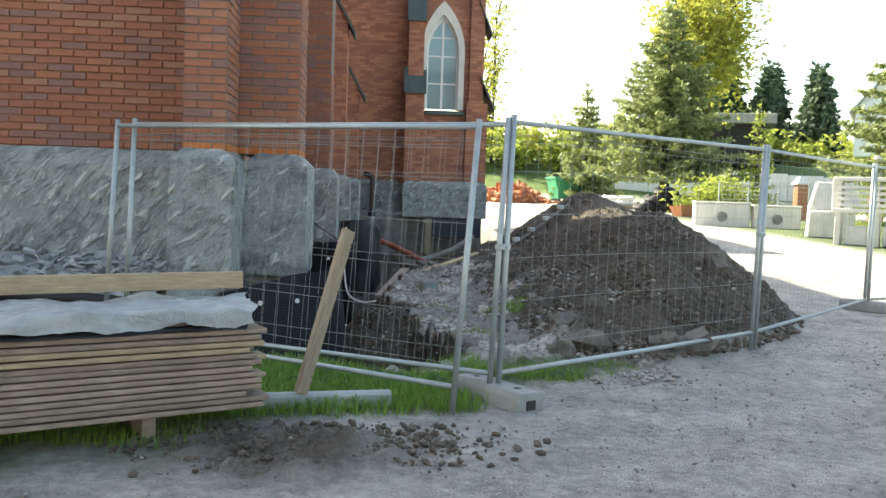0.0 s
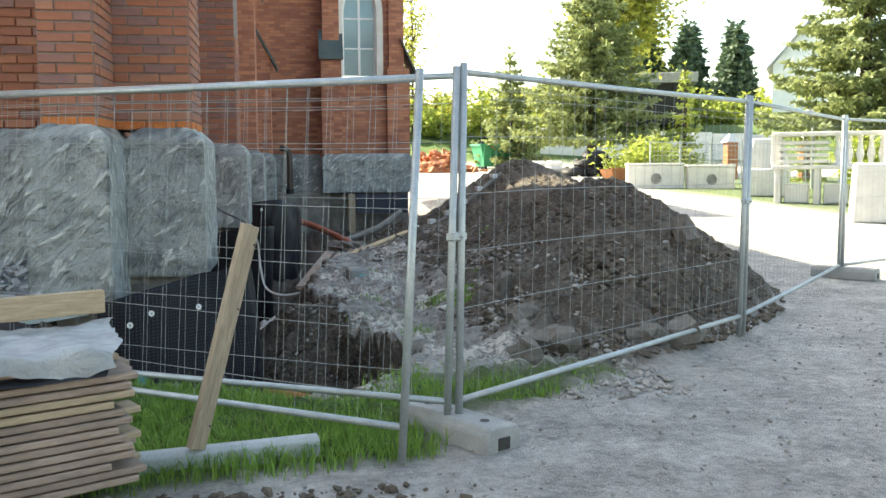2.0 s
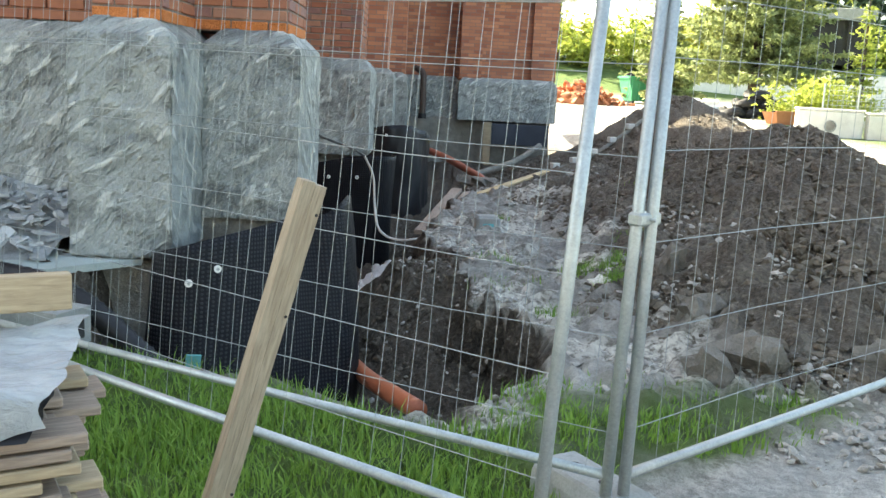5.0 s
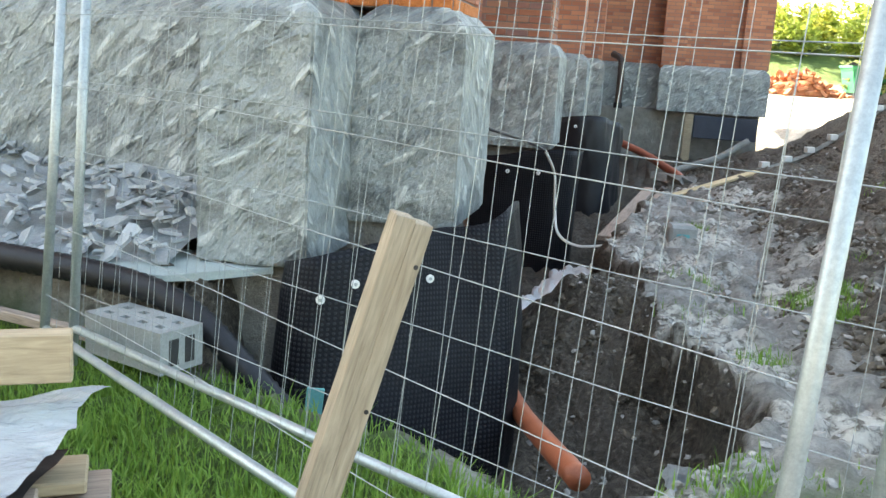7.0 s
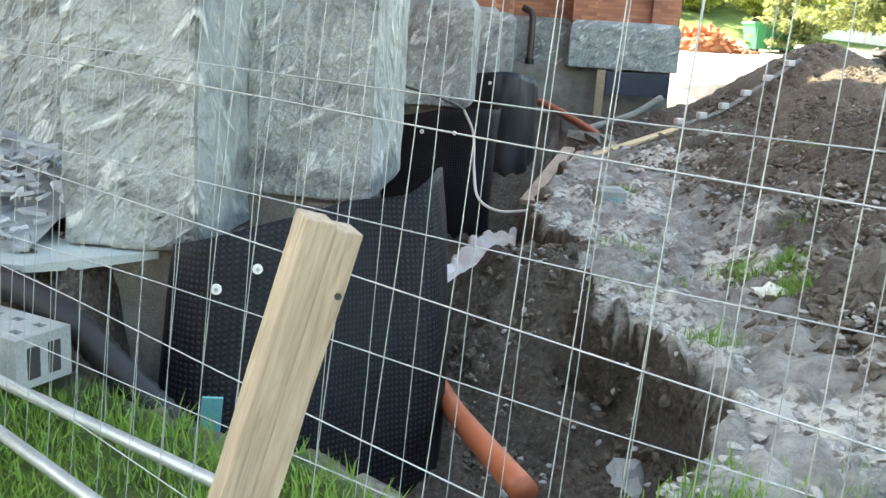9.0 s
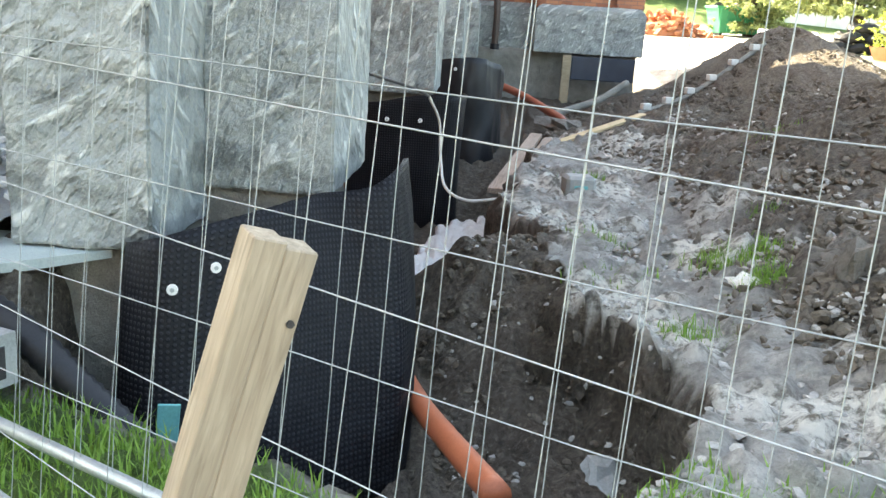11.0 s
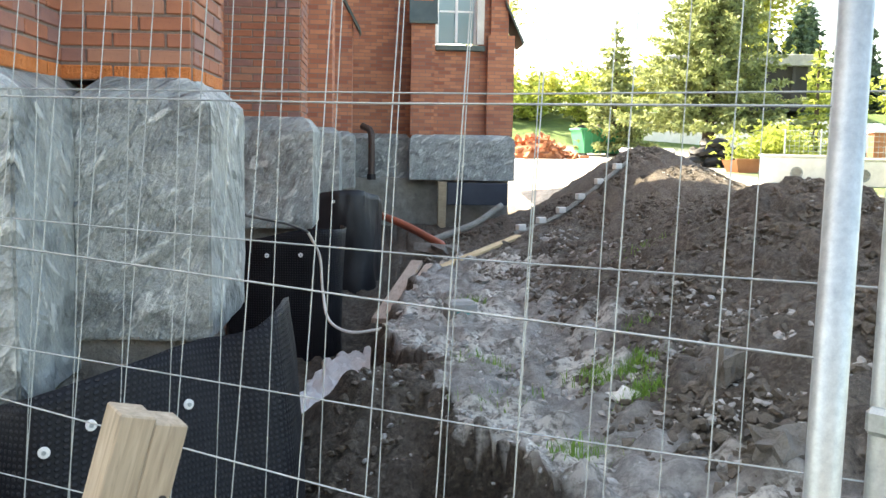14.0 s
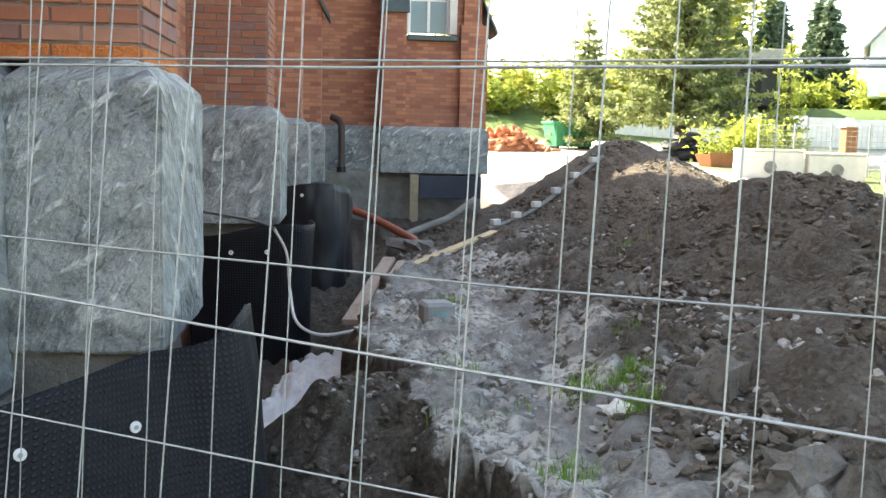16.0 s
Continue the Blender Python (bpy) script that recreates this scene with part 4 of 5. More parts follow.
for ob, x, y, z, rz in ((mem_a, -0.30, 8.45, 0.25, 40), (mem_a, -0.58, 8.1, 0.26, 30), (mem_a, -0.72, 7.93, 0.2, 10), (mem_b, -0.60, 13.9, 0.27, 0), (mem_b, -0.25, 13.88, 0.28, 0), (mem_c, -0.08, 17.45, 0.62, 0)):
    qx, qy = on_sheet(ob, x, y, z, x, y)
    washer(ob, qx + 0.004, qy - 0.012, z, rz)


def ribbed(name, pts, r, mat, label, cat, rib=0.006, step=0.014):
    line = smooth_line(pts, 40)
    out, acc = [line[0]], 0.0
    for a, b in zip(line, line[1:]):
        acc += (b - a).length
        if acc > step:
            out.append(b)
            acc = 0.0
    bm = sweep(bmesh.new(), out, [r + (rib if k % 2 else -rib * 0.4) for k in range(len(out))], 12)
    return solo(name, bm, mat, label, cat, smooth=True)


ribbed("drain_hose", [(-3.6, 7.72, 0.34), (-2.4, 7.66, 0.32), (-1.6, 7.62, 0.27), (-1.2, 7.54, 0.17), (-0.85, 7.46, -0.08), (-0.55, 7.45, -0.34), (-0.3, 7.6, -0.62), (-0.15, 7.9, -0.8)], 0.062, M_BLACK, "black corrugated drain hose running down into the pit", "hose")
solo("orange_drain_pipe", sweep(bmesh.new(), smooth_line([(-0.1, 10.2, -0.74), (-0.02, 9.85, -0.69), (0.12, 9.2, -0.60), (0.28, 8.6, -0.52), (0.45, 8.05, -0.43), (0.63, 7.5, -0.34)], 6), 0.056, 14), M_ORANGE, "orange plastic drain pipe lying in the pit", "pipe", smooth=True)
bm = sweep(bmesh.new(), smooth_line([(-0.3, 20.6, 0.45), (0.72, 19.6, 0.22), (1.35, 18.7, -0.02), (1.5, 18.5, -0.10), (1.52, 18.45, -0.22), (1.45, 18.4, -0.55)], 6), 0.062, 12)
rp = solo("red_drain_pipe", bm, M_REDPIPE, "brown-red plastic drain pipe with an elbow", "pipe", smooth=True)
solo("grey_hose", sweep(bmesh.new(), smooth_line([(1.35, 20.5, -0.25), (1.8, 20.9, -0.12), (2.3, 21.2, 0.05), (2.8, 21.6, 0.35)], 6), 0.06, 10), M_FOUND, "muddy grey hose on the soil", "hose", smooth=True)
cab = thing("loose_cable", "loose black and white cable hanging from the pier", "cable")
part("dark_end", sweep(bmesh.new(), smooth_line([(-0.235, 9.84, 0.98), (-0.22, 10.6, 0.90), (-0.15, 11.6, 0.78), (-0.06, 12.3, 0.66)], 6), 0.011, 6), M_BLACK, cab)
part("white_end", sweep(bmesh.new(), smooth_line([(-0.06, 12.3, 0.66), (0.02, 12.6, 0.42), (0.05, 12.6, 0.1), (0.12, 12.4, -0.12), (0.32, 12.3, -0.2), (0.62, 12.35, -0.17)], 6), 0.013, 6), M_CONC_PALE, cab)
solo("teal_strip", box(-0.03, -0.006, 0, 0.05, 0.006, 0.34, 0.003), M_TEAL, "teal plastic strip standing by the membrane", "plastic strip", m=pose(-0.62, 7.52, -0.42, 8, 4, 20))

bm = bmesh.new()
nu, nv = 54, 18
rows = []
for j in range(nu + 1):
    f = j / nu
    y = 10.6 + 3.2 * f
    mid = -0.12 + 0.50 * sstep(0.2, 1.0, f)
    half = 0.27 + 0.08 * math.sin(9.0 * f + 0.6) + 0.05 * noise.noise(Vector((f * 14, 2, 0)))
    row = []
    for i in range(nv + 1):
        u = 2.0 * i / nv - 1
        x = mid + u * half + 0.03 * noise.noise(Vector((f * 22, u * 2, 5)))
        fold = 0.16 * abs(noise.noise(Vector((u * 1.6 + f * 5, f * 13, 3)))) + 0.09 * abs(noise.noise(Vector((u * 4, f * 30, 7)))) + 0.02 * noise.noise(Vector((u * 8, f * 60, 1)))
        row.append(bm.verts.new((x, y + 0.05 * noise.noise(Vector((u * 3, f * 20, 9))), gz(x, y) + 0.10 + fold - 0.05 * u * u)))
    rows.append(row)
for a, b in zip(rows, rows[1:]):
    for k in range(nv):
        bm.faces.new((a[k], a[k + 1], b[k + 1], b[k]))
fab = solo("white_fabric", bm, M_FABRIC, "crumpled white geotextile fabric on the trench floor", "fabric", smooth=True)
fab.modifiers.new("thickness", "SOLIDIFY").thickness = 0.01


def hollow_block():
    ob = thing("hollow_block", "grey hollow lightweight concrete block on the grass", "concrete block", (-1.36, 7.38, -0.01), rz=-21)
    bm = bmesh.new()
    L, W, Hh, t = 0.50, 0.24, 0.19, 0.035
    ys = [-W / 2, -0.068, -0.034, 0.034, 0.068, W / 2]
    xs = [-L / 2, L / 2]
    for k in range(4):
        a = -0.17 + k * 0.113
        xs += [a - 0.024, a + 0.024]
    xs = sorted(xs)
    for i, (a, b) in enumerate(zip(xs, xs[1:])):
        for j, (c0, d0) in enumerate(zip(ys, ys[1:])):
            hole = i % 2 == 1 and j in (1, 3)
            if not hole:
                add_box(bm, a, c0, 0, b, d0, Hh)
            else:
                add_box(bm, a, c0, 0, b, d0, 0.05)
    bmesh.ops.remove_doubles(bm, verts=bm.verts, dist=0.0005)
    part("shell", bm, M_CONC, ob)
    # flat dark plates paint the shade of two slots on the end face
    for y in (-0.045, 0.045):
        part("end_slot", box(L / 2 - 0.004, y - 0.028, 0.03, L / 2 + 0.003, y + 0.028, 0.15, 0.003), M_DARK, ob, "dark plate painting a slot's shade on the block's end")


hollow_block()
bm = bmesh.new()
out = [(-4.0, 7.66), (-3.0, 7.64), (-2.3, 7.70), (-1.75, 7.72), (-1.45, 7.74), (-1.28, 7.86), (-1.05, 8.14), (-1.1, 8.3), (-4.0, 8.3)]
lo, hi = [bm.verts.new((x, y, 0.255)) for x, y in out], [bm.verts.new((x, y, 0.29 + 0.01 * math.sin(9 * x))) for x, y in out]
bm.faces.new(lo[::-1]), bm.faces.new(hi)
for k in range(len(out)):
    bm.faces.new((lo[k], lo[(k + 1) % len(out)], hi[(k + 1) % len(out)], hi[k]))
solo("ledge_slab", bm, simple("green_grey_slab", (0.30, 0.35, 0.335), (0.42, 0.47, 0.45), 4, 0.7), "thin grey-green slab ledge carrying slate rubble", "slab")
solo("loose_timber", box(-0.55, -0.03, 0, 0.55, 0.03, 0.05, 0.006), M_WOOD_GREY, "short grey timber lying by the drain hose", "timber", m=pose(-1.85, 7.48, 0.02, 0, 2, -10))


def slate_heap():
    ob = thing("slate_heap", "heap of broken grey slate pieces against the plinth", "rubble heap")
    rng = random.Random(11)
    shapes = []
    for k in range(10):
        bm = bmesh.new()
        n = rng.randint(5, 7)
        rad = [rng.uniform(0.6, 1.1) for _ in range(n)]
        el = rng.uniform(0.45, 0.9)
        ring = [(math.cos(2 * math.pi * i / n + rng.uniform(-0.25, 0.25)) * rad[i], el * math.sin(2 * math.pi * i / n) * rad[i]) for i in range(n)]
        a = [bm.verts.new((x * 0.055, y * 0.055, 0)) for x, y in ring]
        b = [bm.verts.new((x * 0.05, y * 0.05, rng.uniform(0.009, 0.016))) for x, y in ring]
        bm.faces.new(a[::-1]), bm.faces.new(b)
        for i in range(n):
            bm.faces.new((a[i], a[(i + 1) % n], b[(i + 1) % n], b[i]))
        shapes.append(mesh_of(bm, "slate_piece", M_SLATE))
    for k in range(300):
        x, y = -1.52 - 2.0 * rng.random() ** 1.15, rng.uniform(7.86, 9.1)
        t = (y - 7.8) / 1.35
        z = 0.32 + 0.46 * t ** 1.1 * (0.8 + 0.35 * noise.noise(Vector((x * 1.5, y * 1.5, 0)))) - 0.02 + rng.uniform(-0.015, 0.03)
        o = new("slate_piece", rng.choice(shapes))
        s = rng.uniform(0.85, 2.0)
        o.matrix_basis = pose(x, y, z, rng.gauss(14, 20), rng.gauss(0, 20), rng.uniform(0, 360)) @ Matrix.Diagonal((s, s, rng.uniform(1, 1.6), 1))
        o.parent = ob
    bm = bmesh.new()
    nx, ny = 30, 14
    rows = [[bm.verts.new((-5.0 + 3.45 * i / nx, 7.84 + 1.3 * j / ny, 0.29 + 0.46 * (j / ny) ** 1.1 * (0.8 + 0.3 * noise.noise(Vector((i * 0.2, j * 0.2, 0)))) - 0.03 + 0.03 * noise.noise(Vector((i * 0.9, j * 0.9, 4))))) for i in range(nx + 1)] for j in range(ny + 1)]
    for a, b in zip(rows, rows[1:]):
        for k in range(nx):
            bm.faces.new((a[k], a[k + 1], b[k + 1], b[k]))
    part("rubble_bed", bm, M_SLATE_I, ob)


slate_heap()

# loose things on the soil
RK = random.Random(21)


def rock(x, y, size, label, mat=M_ROCK, sink=0.3, seed=None, sub=2, z=None, rough=0.5):
    s = seed if seed is not None else RK.uniform(0, 50)
    bm = rock_bm(size, s, rough, sub)
    return solo("rock", bm, mat, label, "rock", m=pose(x, y, (gz(x, y) if z is None else z) + size[2] * (1 - sink), RK.uniform(-15, 15), RK.uniform(-15, 15), RK.uniform(0, 360)))


rock(3.15, 7.55, (0.14, 0.10, 0.10), "angular pale grey rock in the soil heap")
rock(3.45, 7.62, (0.17, 0.13, 0.12), "broad grey-brown rock in the soil heap")
rock(2.15, 7.4, (0.13, 0.09, 0.12), "tilted brown-grey rock in the soil heap")
rock(4.40, 9.75, (0.16, 0.11, 0.22), "tall slab-like rock standing in the soil heap", sink=0.85)
rock(1.15, 8.45, (0.16, 0.10, 0.06), "flat pale stone on the pit floor", M_CONC)
rock(2.32, 8.95, (0.09, 0.08, 0.12), "pale-topped rock on the soil slope")
rock(1.90, 9.32, (0.09, 0.06, 0.04), "flat whitish stone on the shelf", M_CONC_PALE)
rock(2.28, 8.15, (0.13, 0.12, 0.12), "rounded brown-grey boulder at the heap's foot")
rock(2.45, 7.55, (0.18, 0.13, 0.12), "large grey boulder at the heap's foot")
rock(1.55, 13.6, (0.20, 0.09, 0.05), "long flat stone on the shelf", M_PEBBLE)
rock(1.45, 17.6, (0.4, 0.22, 0.12), "flat grey rock near the pipe elbow")
rock(1.0, 16.6, (0.18, 0.15, 0.10), "round grey stone at the trench edge")
gb = thing("junction_box", "small pale grey plastic box on the trench edge", "plastic box", (1.2, 11.75, gz(1.2, 11.75) - 0.01), rz=12)
part("case", box(-0.12, -0.1, 0, 0.12, 0.1, 0.19, 0.025), M_CONC, gb)
part("cover", box(-0.06, -0.108, 0.03, 0.05, -0.098, 0.12, 0.006), M_TEAL, gb, "small dark cover")


def plank_between(a, b, w, t, mat, label, name="loose_plank"):
    a, b = Vector(a), Vector(b)
    d = (b - a).normalized()
    side = d.cross(Vector((0, 0, 1))).normalized()
    mt = Matrix((d, side, side.cross(d))).transposed().to_4x4()
    mt.translation = a
    return solo(name, box(0, -w / 2, 0, (b - a).length, w / 2, t, 0.005), mat, label, "plank", m=mt)


plank_between((1.22, 15.2, gz(1.22, 15.2) + 0.02), (2.35, 16.3, gz(2.35, 16.3) + 0.05), 0.12, 0.035, M_WOOD_FRESH, "pale loose plank lying on the soil")
plank_between((0.55, 12.6, -0.18), (1.0, 15.6, -0.02), 0.14, 0.05, M_WOOD_GREY, "grey plank sloping along the trench edge")
plank_between((0.75, 13.2, -0.16), (1.15, 15.6, -0.06), 0.10, 0.05, M_WOOD_GREY, "muddy grey plank along the trench edge")
bat = thing("notched_batten", "muddy batten with pale blocks lying up the soil heap", "batten")
p0, p1 = Vector((2.75, 19.6, gz(2.75, 19.6) + 0.04)), Vector((4.95, 20.9, gz(4.95, 20.9) + 0.08))
part("rail", sweep(bmesh.new(), [p0.lerp(p1, k / 8) * 1.0 + Vector((0, 0, gz(*p0.lerp(p1, k / 8).xy) + 0.06 - p0.lerp(p1, k / 8).z)) for k in range(9)], 0.045, 5), M_FOUND, bat)
for k in range(6):
    q = p0.lerp(p1, 0.06 + 0.17 * k)
    part("block", box(-0.08, -0.05, 0.03, 0.08, 0.05, 0.13, 0.01, pose(q.x, q.y, gz(q.x, q.y) + 0.05, 0, 0, 30)), M_CONC_PALE, bat)
navy = simple("navy_board", (0.02, 0.028, 0.045), (0.04, 0.052, 0.075), 3, 0.5)
solo("dark_board", box(1.98, 24.42, 0.18, 3.3, 24.5, 0.66, 0.01), navy, "dark blue insulation board against the transept foot", "board")
solo("timber_post", box(1.78, 24.36, -0.55, 1.96, 24.46, 0.68, 0.01), M_WOOD, "upright timber against the transept foundation", "timber")


# ---- clods, pebbles and grass ----
NP = np.random.default_rng(4)


def scatter(name, count, place, mat, lo, hi, seed, label, sub=1, flat=0.7):
    """Many small stones as one mesh, each seated on the ground."""
    rng = random.Random(seed)
    base = []
    for k in range(6):
        bm = rock_bm((1, 1, flat), 60 + k * 3.3 + seed, 0.4, sub)
        base.append((np.array([tuple(v.co) for v in bm.verts]), np.array([[v.index for v in f.verts] for f in bm.faces])))
        bm.free()
    xs, ys, zs = place(count)
    verts, faces, o = [], [], 0
    for x, y, z in zip(xs, ys, zs):
        vs, fs = rng.choice(base)
        s = lo + (hi - lo) * rng.random() ** 2.6
        rot = np.array(Euler((rng.uniform(-0.6, 0.6), rng.uniform(-0.6, 0.6), rng.uniform(0, 6.3))).to_matrix()) * (s, s * rng.uniform(0.6, 1), s * rng.uniform(0.6, 1))
        verts.append(vs @ rot.T + (x, y, z + 0.1 * s + 0.012))
        faces.append(fs + o)
        o += len(vs)
    me = bpy.data.meshes.new(name)
    me.from_pydata(np.concatenate(verts).tolist(), [], np.concatenate(faces).tolist())
    me.materials.append(mat)
    return tagged(new(name, me), label, "stones", kind="stuff")


def spots(x, y, test):
    """Those of the places x, y that pass a test of the land's height and masks, with their heights."""
    h = height(x, y)
    ok = test(x, y, h)
    return x[ok], y[ok], h[0][ok]


def on_heap(n):
    return spots(NP.uniform(1.6, 6.6, n), 6.6 + 15 * NP.random(n) ** 1.5, lambda x, y, h: h[4] > 0.03)


def in_pit(n):
    return spots(NP.uniform(-0.1, 1.5, n), NP.uniform(6.7, 14, n), lambda x, y, h: h[5] > 0.2)


def on_shelf(n):
    return spots(NP.uniform(0.6, 3.0, n), NP.uniform(6.3, 18, n), lambda x, y, h: (h[5] < 0.1) & (h[3] < 0.5))


def drive_only(n):
    return spots(NP.uniform(-1.5, 8.0, n), NP.uniform(2.6, 11, n), lambda x, y, h: (h[4] < 0.02) & (h[5] < 0.02) & (h[3] < 0.3) & (y < 5.6 + 0.8 * np.maximum(0, x - 1.2)))


def by_stack(n):
    return spots(NP.normal(0.1, 0.5, n), NP.normal(4.55, 0.24, n), lambda x, y, h: y < 5.0)


scatter("soil_clods", 36000, on_heap, M_CLOD, 0.008, 0.055, 1, "dark soil clods over the dug heap")
scatter("heap_stones", 900, on_heap, M_PEBBLE, 0.008, 0.05, 2, "small pale stones in the dug soil")
scatter("pit_stones", 1300, in_pit, M_PEBBLE, 0.006, 0.035, 3, "small stones on the pit floor and walls")
scatter("pit_clods", 4200, in_pit, M_CLOD, 0.008, 0.045, 4, "dark clods on the pit floor")
scatter("shelf_stones", 9500, on_shelf, M_PEBBLE, 0.005, 0.043, 5, "pale broken stones over the sandy shelf", flat=0.6)
scatter("drive_gravel", 3600, drive_only, M_PEBBLE, 0.004, 0.02, 6, "loose gravel on the drive", flat=0.6)
scatter("drive_clods", 1500, by_stack, M_CLOD, 0.006, 0.034, 7, "dark clods spilled before the board stack")


def grass(name, places, lo, hi, seed, label, wide=0.0045):
    """Curved blades as one mesh at the given places."""
    rng = random.Random(seed)
    verts, faces = [], []
    for x, y, z in zip(*places):
        a, h, lean = rng.uniform(0, 6.3), rng.uniform(lo, hi) * (0.7 + 0.6 * (0.5 + 0.5 * noise.noise(Vector((x * 2.5, y * 2.5, 9))))), rng.uniform(0.1, 0.75)
        c, s = math.cos(a), math.sin(a)
        w = wide * rng.uniform(0.6, 1.2)
        o = len(verts)
        for t, ww in ((0, 1.0), (0.55, 0.8)):
            dx = lean * h * t * t
            px, py = x + c * dx, y + s * dx
            verts += [(px - s * w * ww, py + c * w * ww, z - 0.015 + h * t), (px + s * w * ww, py - c * w * ww, z - 0.015 + h * t)]
        dx = lean * h
        verts.append((x + c * dx, y + s * dx, z - 0.015 + h * (1 - 0.25 * lean)))
        faces += [(o, o + 1, o + 3, o + 2), (o + 2, o + 3, o + 4)]
    me = bpy.data.meshes.new(name)
    me.from_pydata(verts, [], faces)
    me.materials.append(M_GRASS)
    return tagged(new(name, me), label, "grass", kind="stuff")


def lawn_spots(n):
    return spots(NP.uniform(-2.7, 1.4, n), NP.uniform(4.4, 8.0, n), lambda x, y, h: NP.random(n) < h[3] * (1 - h[5]) ** 3)


def strip_spots(n):
    return spots(NP.uniform(1.2, 3.0, n), NP.uniform(5.6, 7.5, n), lambda x, y, h: (NP.random(n) < h[3]) & (np.sin(3.1 * x + 1) + np.sin(4.3 * y + 2 * x) > -0.6))


grass("grass", lawn_spots(52000), 0.05, 0.14, 1, "long green grass at the pit's edge")
grass("grass", strip_spots(9000), 0.04, 0.11, 2, "patchy grass along the fence before the soil heap")
for k, (tx, ty, rr, n) in enumerate(((1.98, 9.8, 0.12, 900), (1.97, 9.25, 0.06, 420), (1.2, 10.4, 0.10, 160), (1.55, 8.75, 0.09, 160), (1.25, 9.6, 0.12, 110), (2.3, 10.7, 0.1, 90), (1.35, 12.5, 0.09, 120), (2.9, 12.6, 0.12, 90), (0.95, 6.75, 0.12, 200))):
    grass("grass_tuft", spots(NP.normal(tx, rr, n), NP.normal(ty, rr, n), lambda x, y, h: y > 0), 0.04, 0.13, 30 + k, "small green tuft on the sandy shelf", 0.004)

# ---- background: plants ----


def clump(verts, faces, p, size, rng, n=5, droop=0.3):
    """A tuft of small pointed leaf blades round p."""
    for _ in range(n):
        d = Vector((rng.gauss(0, 1), rng.gauss(0, 1), rng.gauss(0, 0.6) - droop)).normalized()
        s = d.cross(Vector((rng.gauss(0, 1), rng.gauss(0, 1), rng.gauss(0, 1)))).normalized()
        L, w = size * rng.uniform(0.6, 1.3), size * rng.uniform(0.16, 0.3)
        o = len(verts)
        verts += [tuple(p - d * L * 0.15), tuple(p + d * L * 0.45 + s * w), tuple(p + d * L), tuple(p + d * L * 0.45 - s * w)]
        faces.append((o, o + 1, o + 2, o + 3))


def crown_mesh(name, verts, faces, mat, parent):
    me = bpy.data.meshes.new(name)
    me.from_pydata(verts, [], faces)
    me.materials.append(mat)
    ob = new(name, me)
    ob.parent = parent
    return ob


def conifer(x, y, z, h, r, mat, seed, label, dens=1.0, clear=0.06, size=0.2):
    rng = random.Random(seed)
    ob = thing("conifer", label, "tree", (x, y, z))
    part("trunk", sweep(bmesh.new(), [(0, 0, -0.4), (0.02, 0, h * 0.3), (0, 0.02, h * 0.98)], [h * 0.026 + 0.05, h * 0.018 + 0.02, 0.02], 8), M_BARK, ob)
    verts, faces = [], []
    bmb = bmesh.new()
    tiers = int(h * 3.0)
    for t in range(tiers):
        f = clear + (1 - clear) * (t + rng.uniform(-0.3, 0.3)) / tiers
        f = min(max(f, clear), 0.985)
        zt = h * f
        rad = r * (1 - f) ** 0.8 * rng.uniform(0.78, 1.12) + 0.1
        nb = max(4, int(9 * (1 - f) + 4))
        a0 = rng.uniform(0, 6.3)
        for k in range(nb):
            a = a0 + 6.283 * k / nb + rng.uniform(-0.25, 0.25)
            L = rad * rng.uniform(0.7, 1.12)
            dz = -0.22 * L + rng.uniform(-0.1, 0.12)
            pts = [Vector((math.cos(a) * L * q, math.sin(a) * L * q, zt + dz * q + 0.18 * L * q * q * q)) for q in (0, 0.5, 1)]
            if t % 2 == 0 and k % 2 == 0:
                sweep(bmb, pts, [0.03, 0.018, 0.006], 4, cap=False)
            m_ = max(3, int(L / 0.16 * dens))
            for j in range(m_):
                q = (j + rng.random()) / m_
                if q < 0.2:
                    continue
                c = pts[0].lerp(pts[2], q)
                c.z = zt + dz * q + 0.18 * L * q**3
                sp = 0.22 * L * (1.1 - q) + 0.05
                c += Vector((-math.sin(a), math.cos(a), 0)) * rng.uniform(-sp, sp) + Vector((0, 0, rng.uniform(-0.08, 0.05)))
                clump(verts, faces, c, size, rng, 4, 0.25)
    clump(verts, faces, Vector((0, 0, h)), size, rng, 8, -0.6)
    bmb.free()
    crown_mesh("crown", verts, faces, mat, ob)
    return ob


